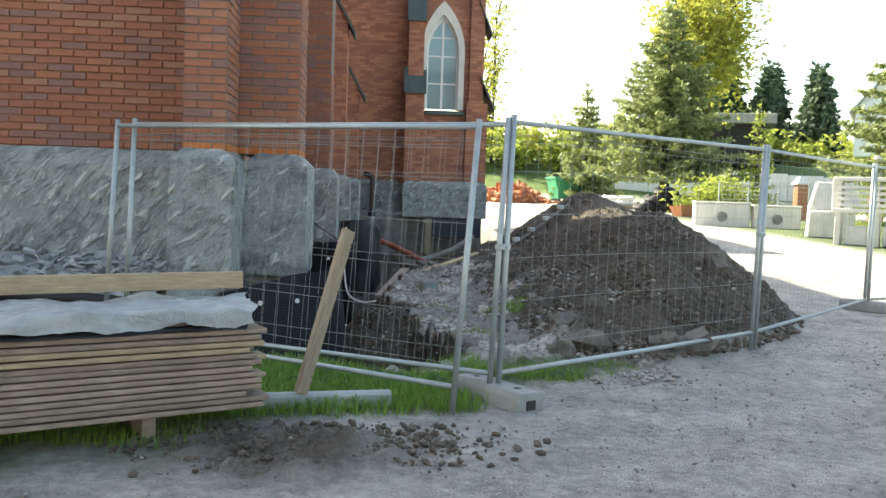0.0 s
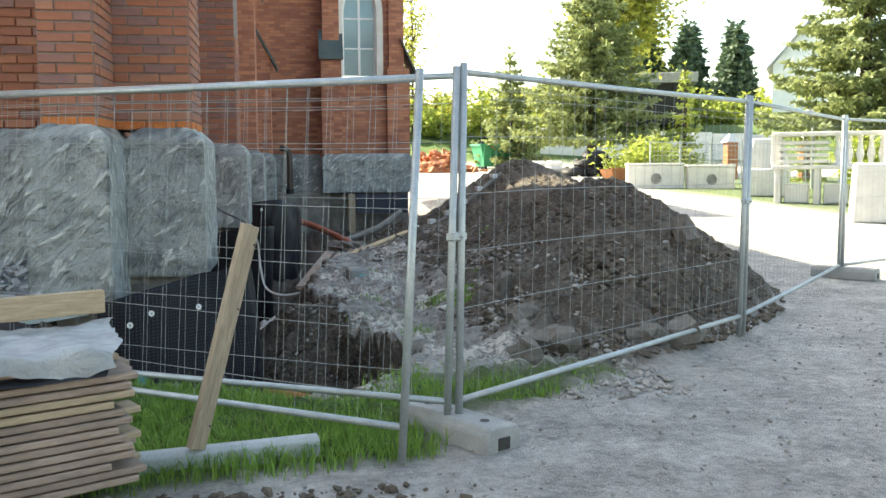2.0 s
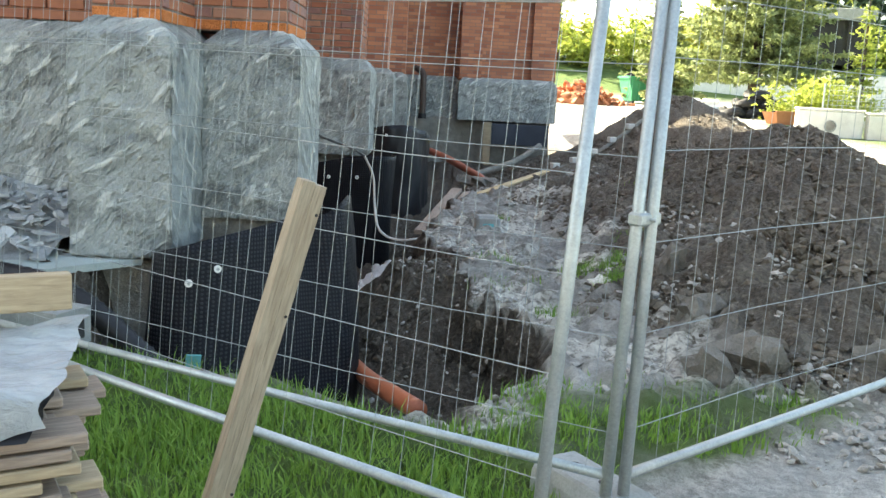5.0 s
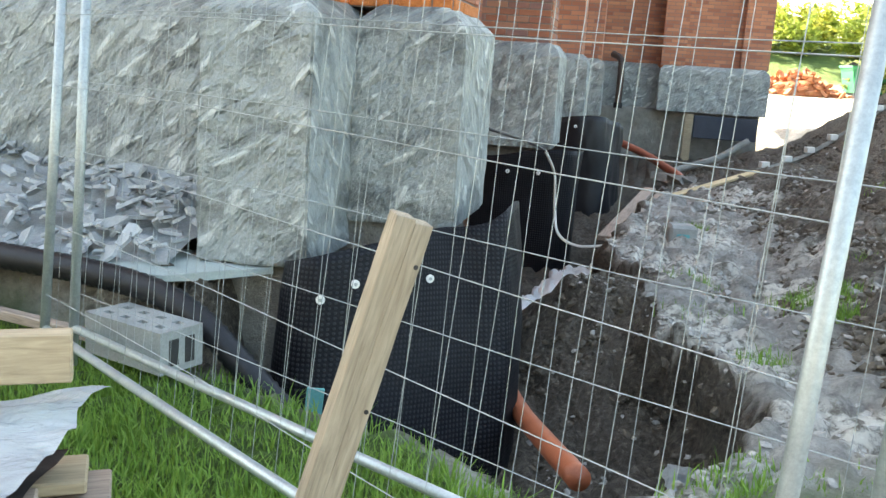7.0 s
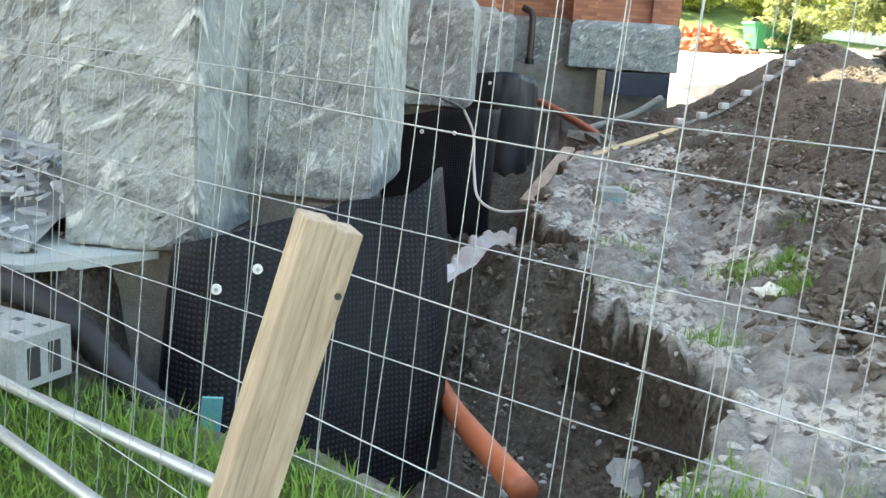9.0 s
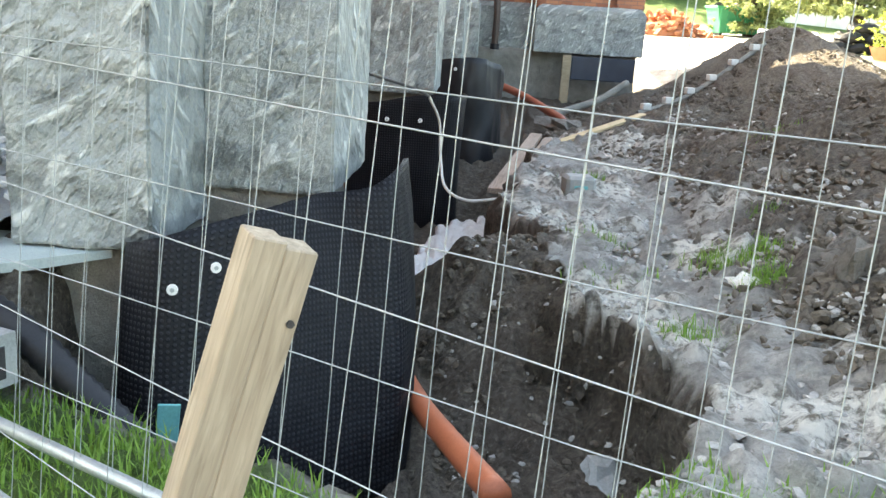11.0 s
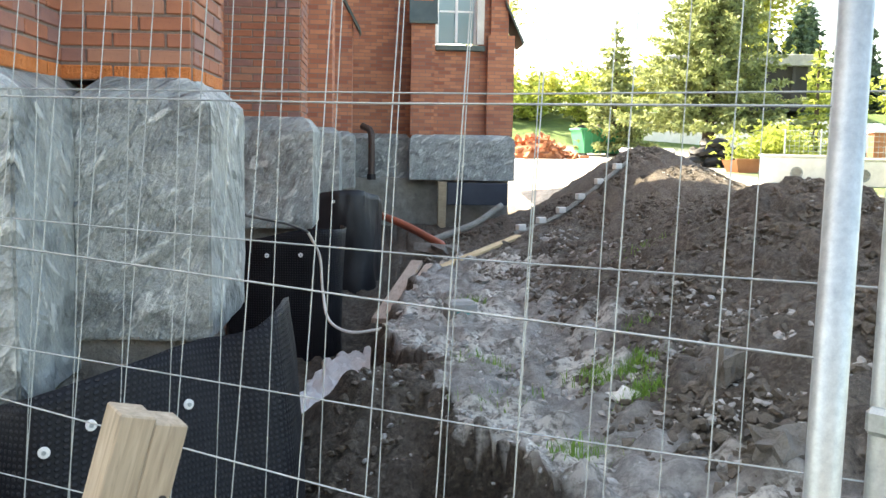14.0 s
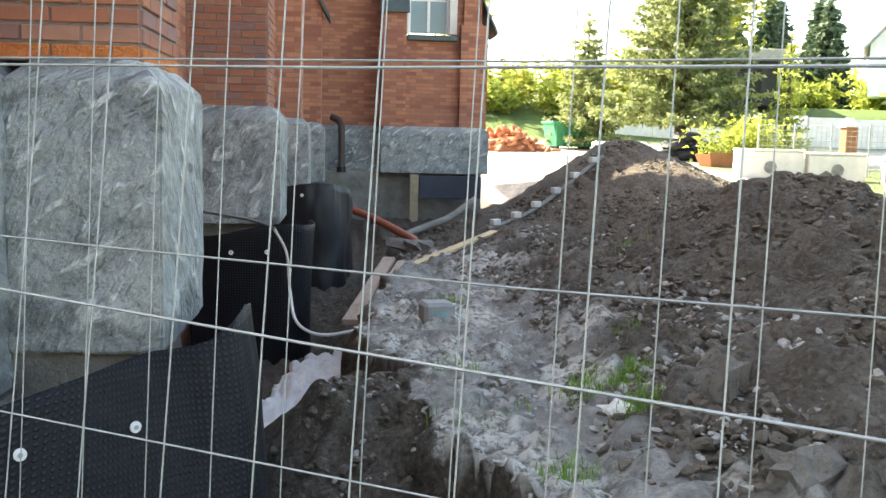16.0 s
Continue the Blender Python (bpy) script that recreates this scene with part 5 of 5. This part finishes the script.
def leafy(x, y, z, h, r, mat, seed, label, n=900, size=0.16, bare=0.35, name="tree", trunk=0.07):
    rng = random.Random(seed)
    ob = thing(name, label, "tree" if name == "tree" else "shrub", (x, y, z))
    bmb = bmesh.new()
    tips = []
    if name == "tree":
        sweep(bmb, [(0, 0, -0.3), (0.05, 0.02, h * 0.45), (0.0, 0.05, h * 0.93)], [trunk, trunk * 0.7, 0.015], 7)
    for k in range(16):
        a, f = rng.uniform(0, 6.3), rng.uniform(bare, 0.9)
        L = r * rng.uniform(0.45, 1.0) * (1 - 0.5 * abs(f - 0.55))
        p0 = Vector((0, 0, h * f * 0.8 if name == "tree" else 0.0))
        p1 = Vector((math.cos(a) * L, math.sin(a) * L, h * (f + 0.12)))
        sweep(bmb, [p0, p0.lerp(p1, 0.5) + Vector((0, 0, 0.05 * h)), p1], [trunk * 0.45, trunk * 0.3, 0.008], 5, cap=False)
        tips.append((p0, p1))
    part("trunk" if name == "tree" else "stems", bmb, M_BARK, ob)
    verts, faces = [], []
    for _ in range(n):
        p0, p1 = rng.choice(tips)
        q = rng.uniform(0.35, 1.08)
        c = p0.lerp(p1, q) + Vector((rng.gauss(0, 0.2 * r), rng.gauss(0, 0.2 * r), rng.gauss(0, 0.09 * h)))
        if c.z > 0.02:
            clump(verts, faces, c, size, rng, 4, 0.1)
    crown_mesh("crown", verts, faces, mat, ob)
    return ob


conifer(13.2, 40.0, gz(13.2, 40) - 0.1, 9.2, 4.3, M_SPRUCE, 1, "broad blue-green spruce with sunlit tips", 3.8, 0.19, 0.22)
conifer(10.6, 44.5, gz(10.6, 44.5), 5.6, 1.9, M_SPRUCE, 2, "smaller spruce beside the large one", 2.5, 0.08, 0.24)
conifer(17.9, 27.5, gz(17.9, 27.5) - 0.1, 9.8, 3.9, M_SPRUCE, 3, "large silvery spruce with spreading limbs", 4.0, 0.22, 0.2)
conifer(17.0, 39.0, gz(17, 39), 4.6, 1.1, M_SHRUB, 4, "slim yellow-green cypress on the verge", 1.5, 0.03, 0.2)
conifer(18.3, 31.5, gz(18.3, 31.5), 3.6, 0.75, M_SHRUB, 5, "narrow green thuja by the fence", 1.8, 0.02, 0.16)
for k, (x, y, h) in enumerate(((28.0, 76, 8.6), (30.2, 77, 9.6), (32.5, 75, 8.8), (34.5, 78, 9.2), (36.8, 74, 8.6), (39, 80, 9.5), (8.0, 70, 4.5), (26, 80, 8.0))):
    conifer(x, y, gz(x, y), h, 2.5, M_FIR, 40 + k, "dark fir in the distant row", 1.2, 0.04, 0.6)
leafy(20.0, 54, gz(20.0, 54), 12.5, 3.2, M_LEAF, 60, "tall tree with fresh yellow-green leaves", 2600, 0.3, 0.4, trunk=0.16)
leafy(17.8, 52, gz(17.8, 52), 12.0, 2.4, M_LEAF, 61, "slender tree with sparse spring leaves", 1300, 0.3, 0.5, trunk=0.12)
for k, (x, y, h, r) in enumerate(((6.6, 56, 9.5, 1.5), (7.6, 58, 12.0, 1.6), (5.9, 60, 11.0, 1.6))):
    leafy(x, y, gz(x, y), h, r, M_LEAF, 70 + k, "thin birch with a few pale leaves", 240, 0.26, 0.3, trunk=0.09)
for k in range(16):
    x, y = 4.0 + k * 0.95, 58 + 2.5 * math.sin(k * 2.1)
    leafy(x, y, gz(x, y), 1.3 + 1.1 * abs(math.sin(k * 1.7)), 1.3, M_SHRUB if k % 3 else M_LEAF, 80 + k, "leafy bank shrub in sunshine", 420, 0.3, 0.1, "shrub", 0.04)
for k in range(14):
    x, y = 16 + k * 2.6, 70 + 3 * math.sin(k * 1.3)
    leafy(x, y, gz(x, y), 2.6 + 1.2 * abs(math.sin(k * 2.7)), 2.2, M_SHRUB, 110 + k, "distant leafy shrub on the sunlit bank", 330, 0.5, 0.1, "shrub", 0.05)
leafy(13.0, 34.6, gz(13.0, 34.6) - 0.05, 1.6, 1.35, M_SHRUB, 140, "low spreading juniper with yellow-green tips", 700, 0.17, 0.25, "shrub", 0.03)
leafy(14.3, 35.2, gz(14.3, 35.2) - 0.05, 1.5, 1.4, M_SHRUB, 141, "low spreading juniper on the verge", 650, 0.17, 0.25, "shrub", 0.03)
leafy(15.4, 36.2, gz(15.4, 36.2), 0.9, 0.9, M_SHRUB, 142, "small juniper on the verge", 350, 0.17, 0.25, "shrub", 0.03)
leafy(16.6, 25.0, gz(16.6, 25), 1.5, 1.1, M_SHRUB, 143, "bright green hedge shrub behind the display", 500, 0.2, 0.1, "shrub", 0.03)

# ---- background: built things ----


def skip(x, y, z, rz):
    ob = thing("waste_container", "green steel waste container heaped with rubbish", "waste container", (x, y, z), rz=rz)
    bm = bmesh.new()
    lo = [bm.verts.new(p) for p in ((-0.8, -0.55, 0.12), (0.8, -0.55, 0.12), (0.8, 0.55, 0.12), (-0.8, 0.55, 0.12))]
    hi = [bm.verts.new(p) for p in ((-1.0, -0.65, 1.1), (1.0, -0.65, 1.1), (1.0, 0.65, 1.1), (-1.0, 0.65, 1.1))]
    bm.faces.new(lo[::-1])
    for k in range(4):
        bm.faces.new((lo[k], lo[(k + 1) % 4], hi[(k + 1) % 4], hi[k]))
    part("body", bm, M_GREEN, ob)
    for k in range(6):
        u = -0.85 + 0.34 * k
        part("rib", box(u - 0.03, -0.69, 0.15, u + 0.03, -0.6, 1.08, 0.01), M_GREEN, ob)
    for a in ((-1.05, -0.7, 1.08, 1.05, -0.62, 1.18), (-1.05, 0.62, 1.08, 1.05, 0.7, 1.18), (-1.05, -0.62, 1.08, -0.97, 0.62, 1.18), (0.97, -0.62, 1.08, 1.05, 0.62, 1.18)):
        part("rim", box(*a, 0.01), M_GREEN, ob)
    for k in range(4):
        part("rubbish", rock_bm((0.35, 0.3, 0.25), k * 7.0, 0.3, 2), M_PEBBLE if k % 2 else M_DARK, ob).location = (-0.6 + 0.4 * k, 0.1 * (-1) ** k, 1.1)
    for u in (-0.7, 0.7):
        part("skid", box(u - 0.06, -0.5, 0, u + 0.06, 0.5, 0.13), M_DARK, ob)


skip(9.9, 44.5, gz(9.9, 44.5) - 0.02, 10)
rng = random.Random(8)
bt = thing("brick_rubble_heap", "heap of loose orange bricks beside the church", "brick heap", (6.6, 41.5, gz(6.6, 41.5)))
bmesh_b = mesh_of(box(-0.12, -0.06, -0.035, 0.12, 0.06, 0.035, 0.006), "loose_brick", M_TERRA)
for k in range(150):
    o = new("loose_brick", bmesh_b)
    u, v = rng.gauss(0, 0.75), rng.gauss(0, 0.5)
    o.matrix_basis = pose(u, v, max(0.05, rng.random() * 0.95 * max(0.1, 1 - (u / 1.7) ** 2 - (v / 1.4) ** 2)), rng.uniform(-50, 50), rng.uniform(-50, 50), rng.uniform(0, 360)) @ Matrix.Diagonal((1.5, 1.5, 1.5, 1))
    o.parent = bt
part("rubble_core", rock_bm((1.25, 0.9, 0.62), 3, 0.2, 3), M_TERRA, bt)
rolls = thing("pipe_rolls", "pile of black corrugated pipe coils under the spruce", "pipe rolls", (11.9, 36.6, gz(11.9, 36.6)))
for k, (u, v, w) in enumerate(((-0.75, 0, 0.18), (0.0, 0, 0.18), (0.75, 0.1, 0.18), (-0.3, 0, 0.5), (0.5, 0, 0.5), (0.1, 0.05, 0.8))):
    line = [(u + 0.36 * math.cos(q) + 0.2, v + 0.36 * math.sin(q) * 0.9 - 0.2, w + 0.05 * math.sin(3 * q)) for q in (6.283 * i / 20 for i in range(21))]
    part("coil", sweep(bmesh.new(), line, 0.17, 8, cap=False), M_BLACK, rolls)
bags = thing("pale_sack_pile", "row of pale sacks on a pallet", "sacks", (10.4, 38.3, gz(10.4, 38.3)))
for k in range(6):
    bm = box(-0.32, -0.25, 0, 0.32, 0.25, 0.22, 0.09)
    part("sack", bm, M_WHITE, bags).location = (-0.75 + 0.7 * (k % 3), 0, 0.12 + 0.22 * (k // 3))
part("pallet", box(-1.2, -0.4, 0, 1.1, 0.4, 0.12), M_WOOD, bags)
pl = thing("terracotta_planter", "orange terracotta planter by the drive", "planter", (12.1, 33.6, gz(12.1, 33.6) - 0.03), rz=20)
bm = bmesh.new()
lo = [bm.verts.new(p) for p in ((-0.38, -0.26, 0), (0.38, -0.26, 0), (0.38, 0.26, 0), (-0.38, 0.26, 0))]
hi = [bm.verts.new(p) for p in ((-0.55, -0.36, 0.42), (0.55, -0.36, 0.42), (0.55, 0.36, 0.42), (-0.55, 0.36, 0.42))]
bm.faces.new(lo[::-1])
for k in range(4):
    bm.faces.new((lo[k], lo[(k + 1) % 4], hi[(k + 1) % 4], hi[k]))
part("bowl", bm, M_TERRA, pl)
part("soil", box(-0.5, -0.32, 0.36, 0.5, 0.32, 0.40), M_CLOD, pl)
part("rim", box(-0.58, -0.39, 0.40, 0.58, -0.33, 0.47, 0.01), M_TERRA, pl)


def holed_block(x, y, rz, L, h=0.75):
    """A pale concrete wall block; a darker disc paints the shade of a round opening."""
    ob = thing("concrete_wall_block", "pale concrete display block with a painted round hole", "concrete block", (x, y, gz(x, y) - 0.04), "display blocks", rz=rz)
    part("block", box(-L / 2, -0.2, 0, L / 2, 0.2, h, 0.03), M_CONC_PALE, ob)
    for u in (0.0,):
        ring = sweep(bmesh.new(), [(u + 0.15 * math.cos(q), -0.205, h * 0.45 + 0.15 * math.sin(q)) for q in (6.283 * i / 16 for i in range(17))], 0.02, 6, cap=False)
        part("ring", ring, M_CONC, ob)
        part("hole", sweep(bmesh.new(), [(u, -0.2, h * 0.45), (u, -0.206, h * 0.45)], 0.13, 14), M_FOUND, ob, "darker disc painting the shade of a round hole")
    part("coping", box(-L / 2 - 0.02, -0.23, h, L / 2 + 0.02, 0.23, h + 0.07, 0.02), M_CONC_PALE, ob)


holed_block(11.55, 28.6, -8, 1.75)
holed_block(13.2, 28.2, -10, 1.45, 0.7)
holed_block(14.6, 27.2, -20, 1.2, 0.62)


def trapezoid(x, y, z, w0, w1, d, h, rz, label):
    bm = bmesh.new()
    lo = [bm.verts.new(p) for p in ((-w0 / 2, -d / 2, 0), (w0 / 2, -d / 2, 0), (w0 / 2, d / 2, 0), (-w0 / 2, d / 2, 0))]
    hi = [bm.verts.new(p) for p in ((-w1 / 2, -d / 2.4, h), (w1 / 2, -d / 2.4, h), (w1 / 2, d / 2.4, h), (-w1 / 2, d / 2.4, h))]
    bm.faces.new(lo[::-1]), bm.faces.new(hi)
    for k in range(4):
        bm.faces.new((lo[k], lo[(k + 1) % 4], hi[(k + 1) % 4], hi[k]))
    bmesh.ops.bevel(bm, geom=list(bm.edges), offset=0.03, segments=1, affect="EDGES")
    return solo("concrete_display_block", bm, M_CONC_PALE, label, "concrete block", m=pose(x, y, z, 0, 0, rz))


trapezoid(13.1, 24.6, gz(13.1, 24.6), 1.1, 1.0, 0.6, 0.75, -20, "square pale concrete trough on the verge")
trapezoid(13.25, 24.8, gz(13.2, 24.8) + 0.76, 1.15, 0.75, 0.6, 0.8, -20, "tapered pale concrete block stacked on a trough")
trapezoid(11.6, 17.4, gz(11.6, 17.4), 0.9, 0.8, 0.6, 1.15, -25, "tall pale concrete slab standing on the verge")


def brick_post(x, y, rz=0):
    ob = thing("gate_post", "orange brick gate post with white cap", "gate post", (x, y, gz(x, y)), rz=rz)
    part("shaft", box(-0.2, -0.2, 0, 0.2, 0.2, 1.35, 0.01), M_TERRA, ob)
    bm = bmesh.new()
    bmesh.ops.create_cone(bm, cap_ends=True, segments=4, radius1=0.38, radius2=0.12, depth=0.3)
    bmesh.ops.rotate(bm, verts=bm.verts, matrix=Matrix.Rotation(radians(45), 3, "Z"))
    bmesh.ops.translate(bm, verts=bm.verts, vec=(0, 0, 1.5))
    part("cap", bm, M_WHITE, ob)


brick_post(16.4, 33.4), brick_post(18.6, 32.0)


def shelf_stand(x, y, rz):
    """A pale concrete stand with shelves and a balustrade on top."""
    ob = thing("display_stand", "pale concrete display stand with shelves and balusters", "display stand", (x, y, gz(x, y)), rz=rz)
    for u in (-1.35, -0.45, 0.45, 1.35):
        part("upright", box(u - 0.07, -0.25, 0, u + 0.07, 0.25, 0.85, 0.01), M_CONC_PALE, ob)
    for z in (0.85, 1.65):
        part("shelf", box(-1.5, -0.3, z, 1.5, 0.3, z + 0.1, 0.015), M_CONC_PALE, ob)
    for k in range(4):
        part("slab", box(-1.35, -0.25, 1.0 + 0.15 * k, -0.2, 0.2, 1.08 + 0.15 * k, 0.01), M_CONC_PALE, ob)
    for k in range(6):
        u = 0.0 + 0.24 * k
        part("baluster", sweep(bmesh.new(), [(u, 0, 0.95), (u, 0, 1.05), (u, 0, 1.2), (u, 0, 1.38), (u, 0, 1.55), (u, 0, 1.66)], [0.09, 0.05, 0.095, 0.06, 0.045, 0.08], 8), M_WHITE, ob)
    for u in (-1.4, 1.4):
        part("end_post", box(u - 0.12, -0.2, 0.95, u + 0.12, 0.2, 1.7, 0.02), M_CONC_PALE, ob)
    for k in range(3):
        part("stored_block", box(-1.2 + 0.9 * k, -0.15, 0.02, -0.65 + 0.9 * k, 0.2, 0.5, 0.03), M_CONC_PALE, ob)


shelf_stand(13.4, 21.6, -35), shelf_stand(14.9, 19.4, -55)


def building(x, y, z, w, d, h, rz):
    ob = thing("flat_roof_building", "open-sided building, inner shade painted dark, with a pale flat roof edge", "building", (x, y, z), rz=rz)
    # solid dark box paints the shade inside the open sides
    part("wall", box(-w / 2, -d / 2, 0, w / 2, d / 2, h, 0.02), M_DARK, ob)
    part("roof", box(-w / 2 - 0.6, -d / 2 - 0.6, h, w / 2 + 0.6, d / 2 + 0.6, h + 0.65, 0.03), M_CONC, ob, "pale grey roof fascia")
    for k in range(5):
        u = -w / 2 + w * (k + 0.5) / 5
        part("post", box(u - 0.12, -d / 2 - 0.35, 0, u + 0.12, -d / 2 - 0.15, h), M_DARK, ob)


building(23.2, 63.0, gz(23, 63) - 0.1, 7.6, 7.0, 2.6, -20)
ret = thing("garden_wall", "pale rendered garden wall on the bank", "wall", (20.5, 50.5, gz(20.5, 50.5) - 0.1), rz=-14)
for k in range(7):
    part("panel", box(-6.6 + 1.9 * k, -0.12, 0, -4.74 + 1.9 * k, 0.12, 1.9 - 0.08 * k, 0.02), M_CONC_PALE, ret)


def gable_house(x, y, z, rz):
    ob = thing("gabled_house", "white gabled house with a dark roof", "house", (x, y, z), rz=rz)
    bm = bmesh.new()
    pr = ((-2.6, 0), (2.6, 0), (2.6, 3.4), (0, 6.4), (-2.6, 3.4))
    a, b = [bm.verts.new((u, -4, v)) for u, v in pr], [bm.verts.new((u, 4, v)) for u, v in pr]
    bm.faces.new(a), bm.faces.new(b[::-1])
    for k in range(5):
        bm.faces.new((a[k], b[k], b[(k + 1) % 5], a[(k + 1) % 5]))
    bmesh.ops.recalc_face_normals(bm, faces=bm.faces)
    part("wall", bm, M_WHITE, ob)
    for s in (-1, 1):
        bm = bmesh.new()
        q = ((0, 6.45), (s * 3.0, 2.98), (s * 3.0, 3.16), (0, 6.66))
        a, b = [bm.verts.new((u, -4.4, v)) for u, v in q], [bm.verts.new((u, 4.4, v)) for u, v in q]
        bm.faces.new(a), bm.faces.new(b[::-1])
        for k in range(4):
            bm.faces.new((a[k], b[k], b[(k + 1) % 4], a[(k + 1) % 4]))
        bmesh.ops.recalc_face_normals(bm, faces=bm.faces)
        part("roof", bm, M_SLATE, ob)
    win = part("window", box(-0.5, -4.03, 1.0, 0.5, -3.98, 2.2, 0.01), M_WHITE, ob)
    part("pane", box(-0.42, -4.045, 1.08, 0.42, -4.03, 2.12), M_GLASS, win)


gable_house(38.6, 66, gz(38.6, 66) + 0.9, -30)
lamp = thing("street_lamp", "short pale lamp post beyond the fence", "lamp post", (16.2, 27.5, gz(16.2, 27.5)))
part("pole", sweep(bmesh.new(), [(0, 0, 0), (0, 0, 2.25)], 0.05, 8), M_GALV, lamp)
part("lamp_head", sweep(bmesh.new(), [(0, 0, 2.2), (0, 0, 2.3), (0, 0, 2.42)], [0.12, 0.24, 0.2], 12), M_WHITE, lamp)
hw = thing("wire_garden_fence", "grey wire garden fence behind the display", "fence", (16.0, 29.5, gz(16, 29.5)), rz=-30)
for k in range(9):
    part("post", sweep(bmesh.new(), [(-4 + k, 0, 0), (-4 + k, 0, 1.5)], 0.03, 6), M_GALV, hw)
bm = bmesh.new()
for k in range(60):
    sweep(bm, [(-4 + 8 * k / 60, 0, 0.1), (-4 + 8 * k / 60, 0, 1.45)], 0.006, 3, cap=False)
for k in range(10):
    sweep(bm, [(-4, 0, 0.1 + 0.15 * k), (4, 0, 0.1 + 0.15 * k)], 0.006, 3, cap=False)
part("wire_mesh", bm, M_GALV, hw)

# unseen block added behind the camera to keep sky light off the fronts
row = thing("sky_blocker", "unseen plain block added behind to dim the sky light", "building", (-6, -15, -0.1))
part("wall", box(-22, -4, 0, 16, 4, 9.5, 0.05), simple("sky_blocker_grey", (0.16, 0.155, 0.15), (0.26, 0.25, 0.24), 1.5, 0.9), row)
part("roof", box(-22.5, -4.5, 9.5, 16.5, 4.5, 10.1, 0.05), M_SLATE, row)
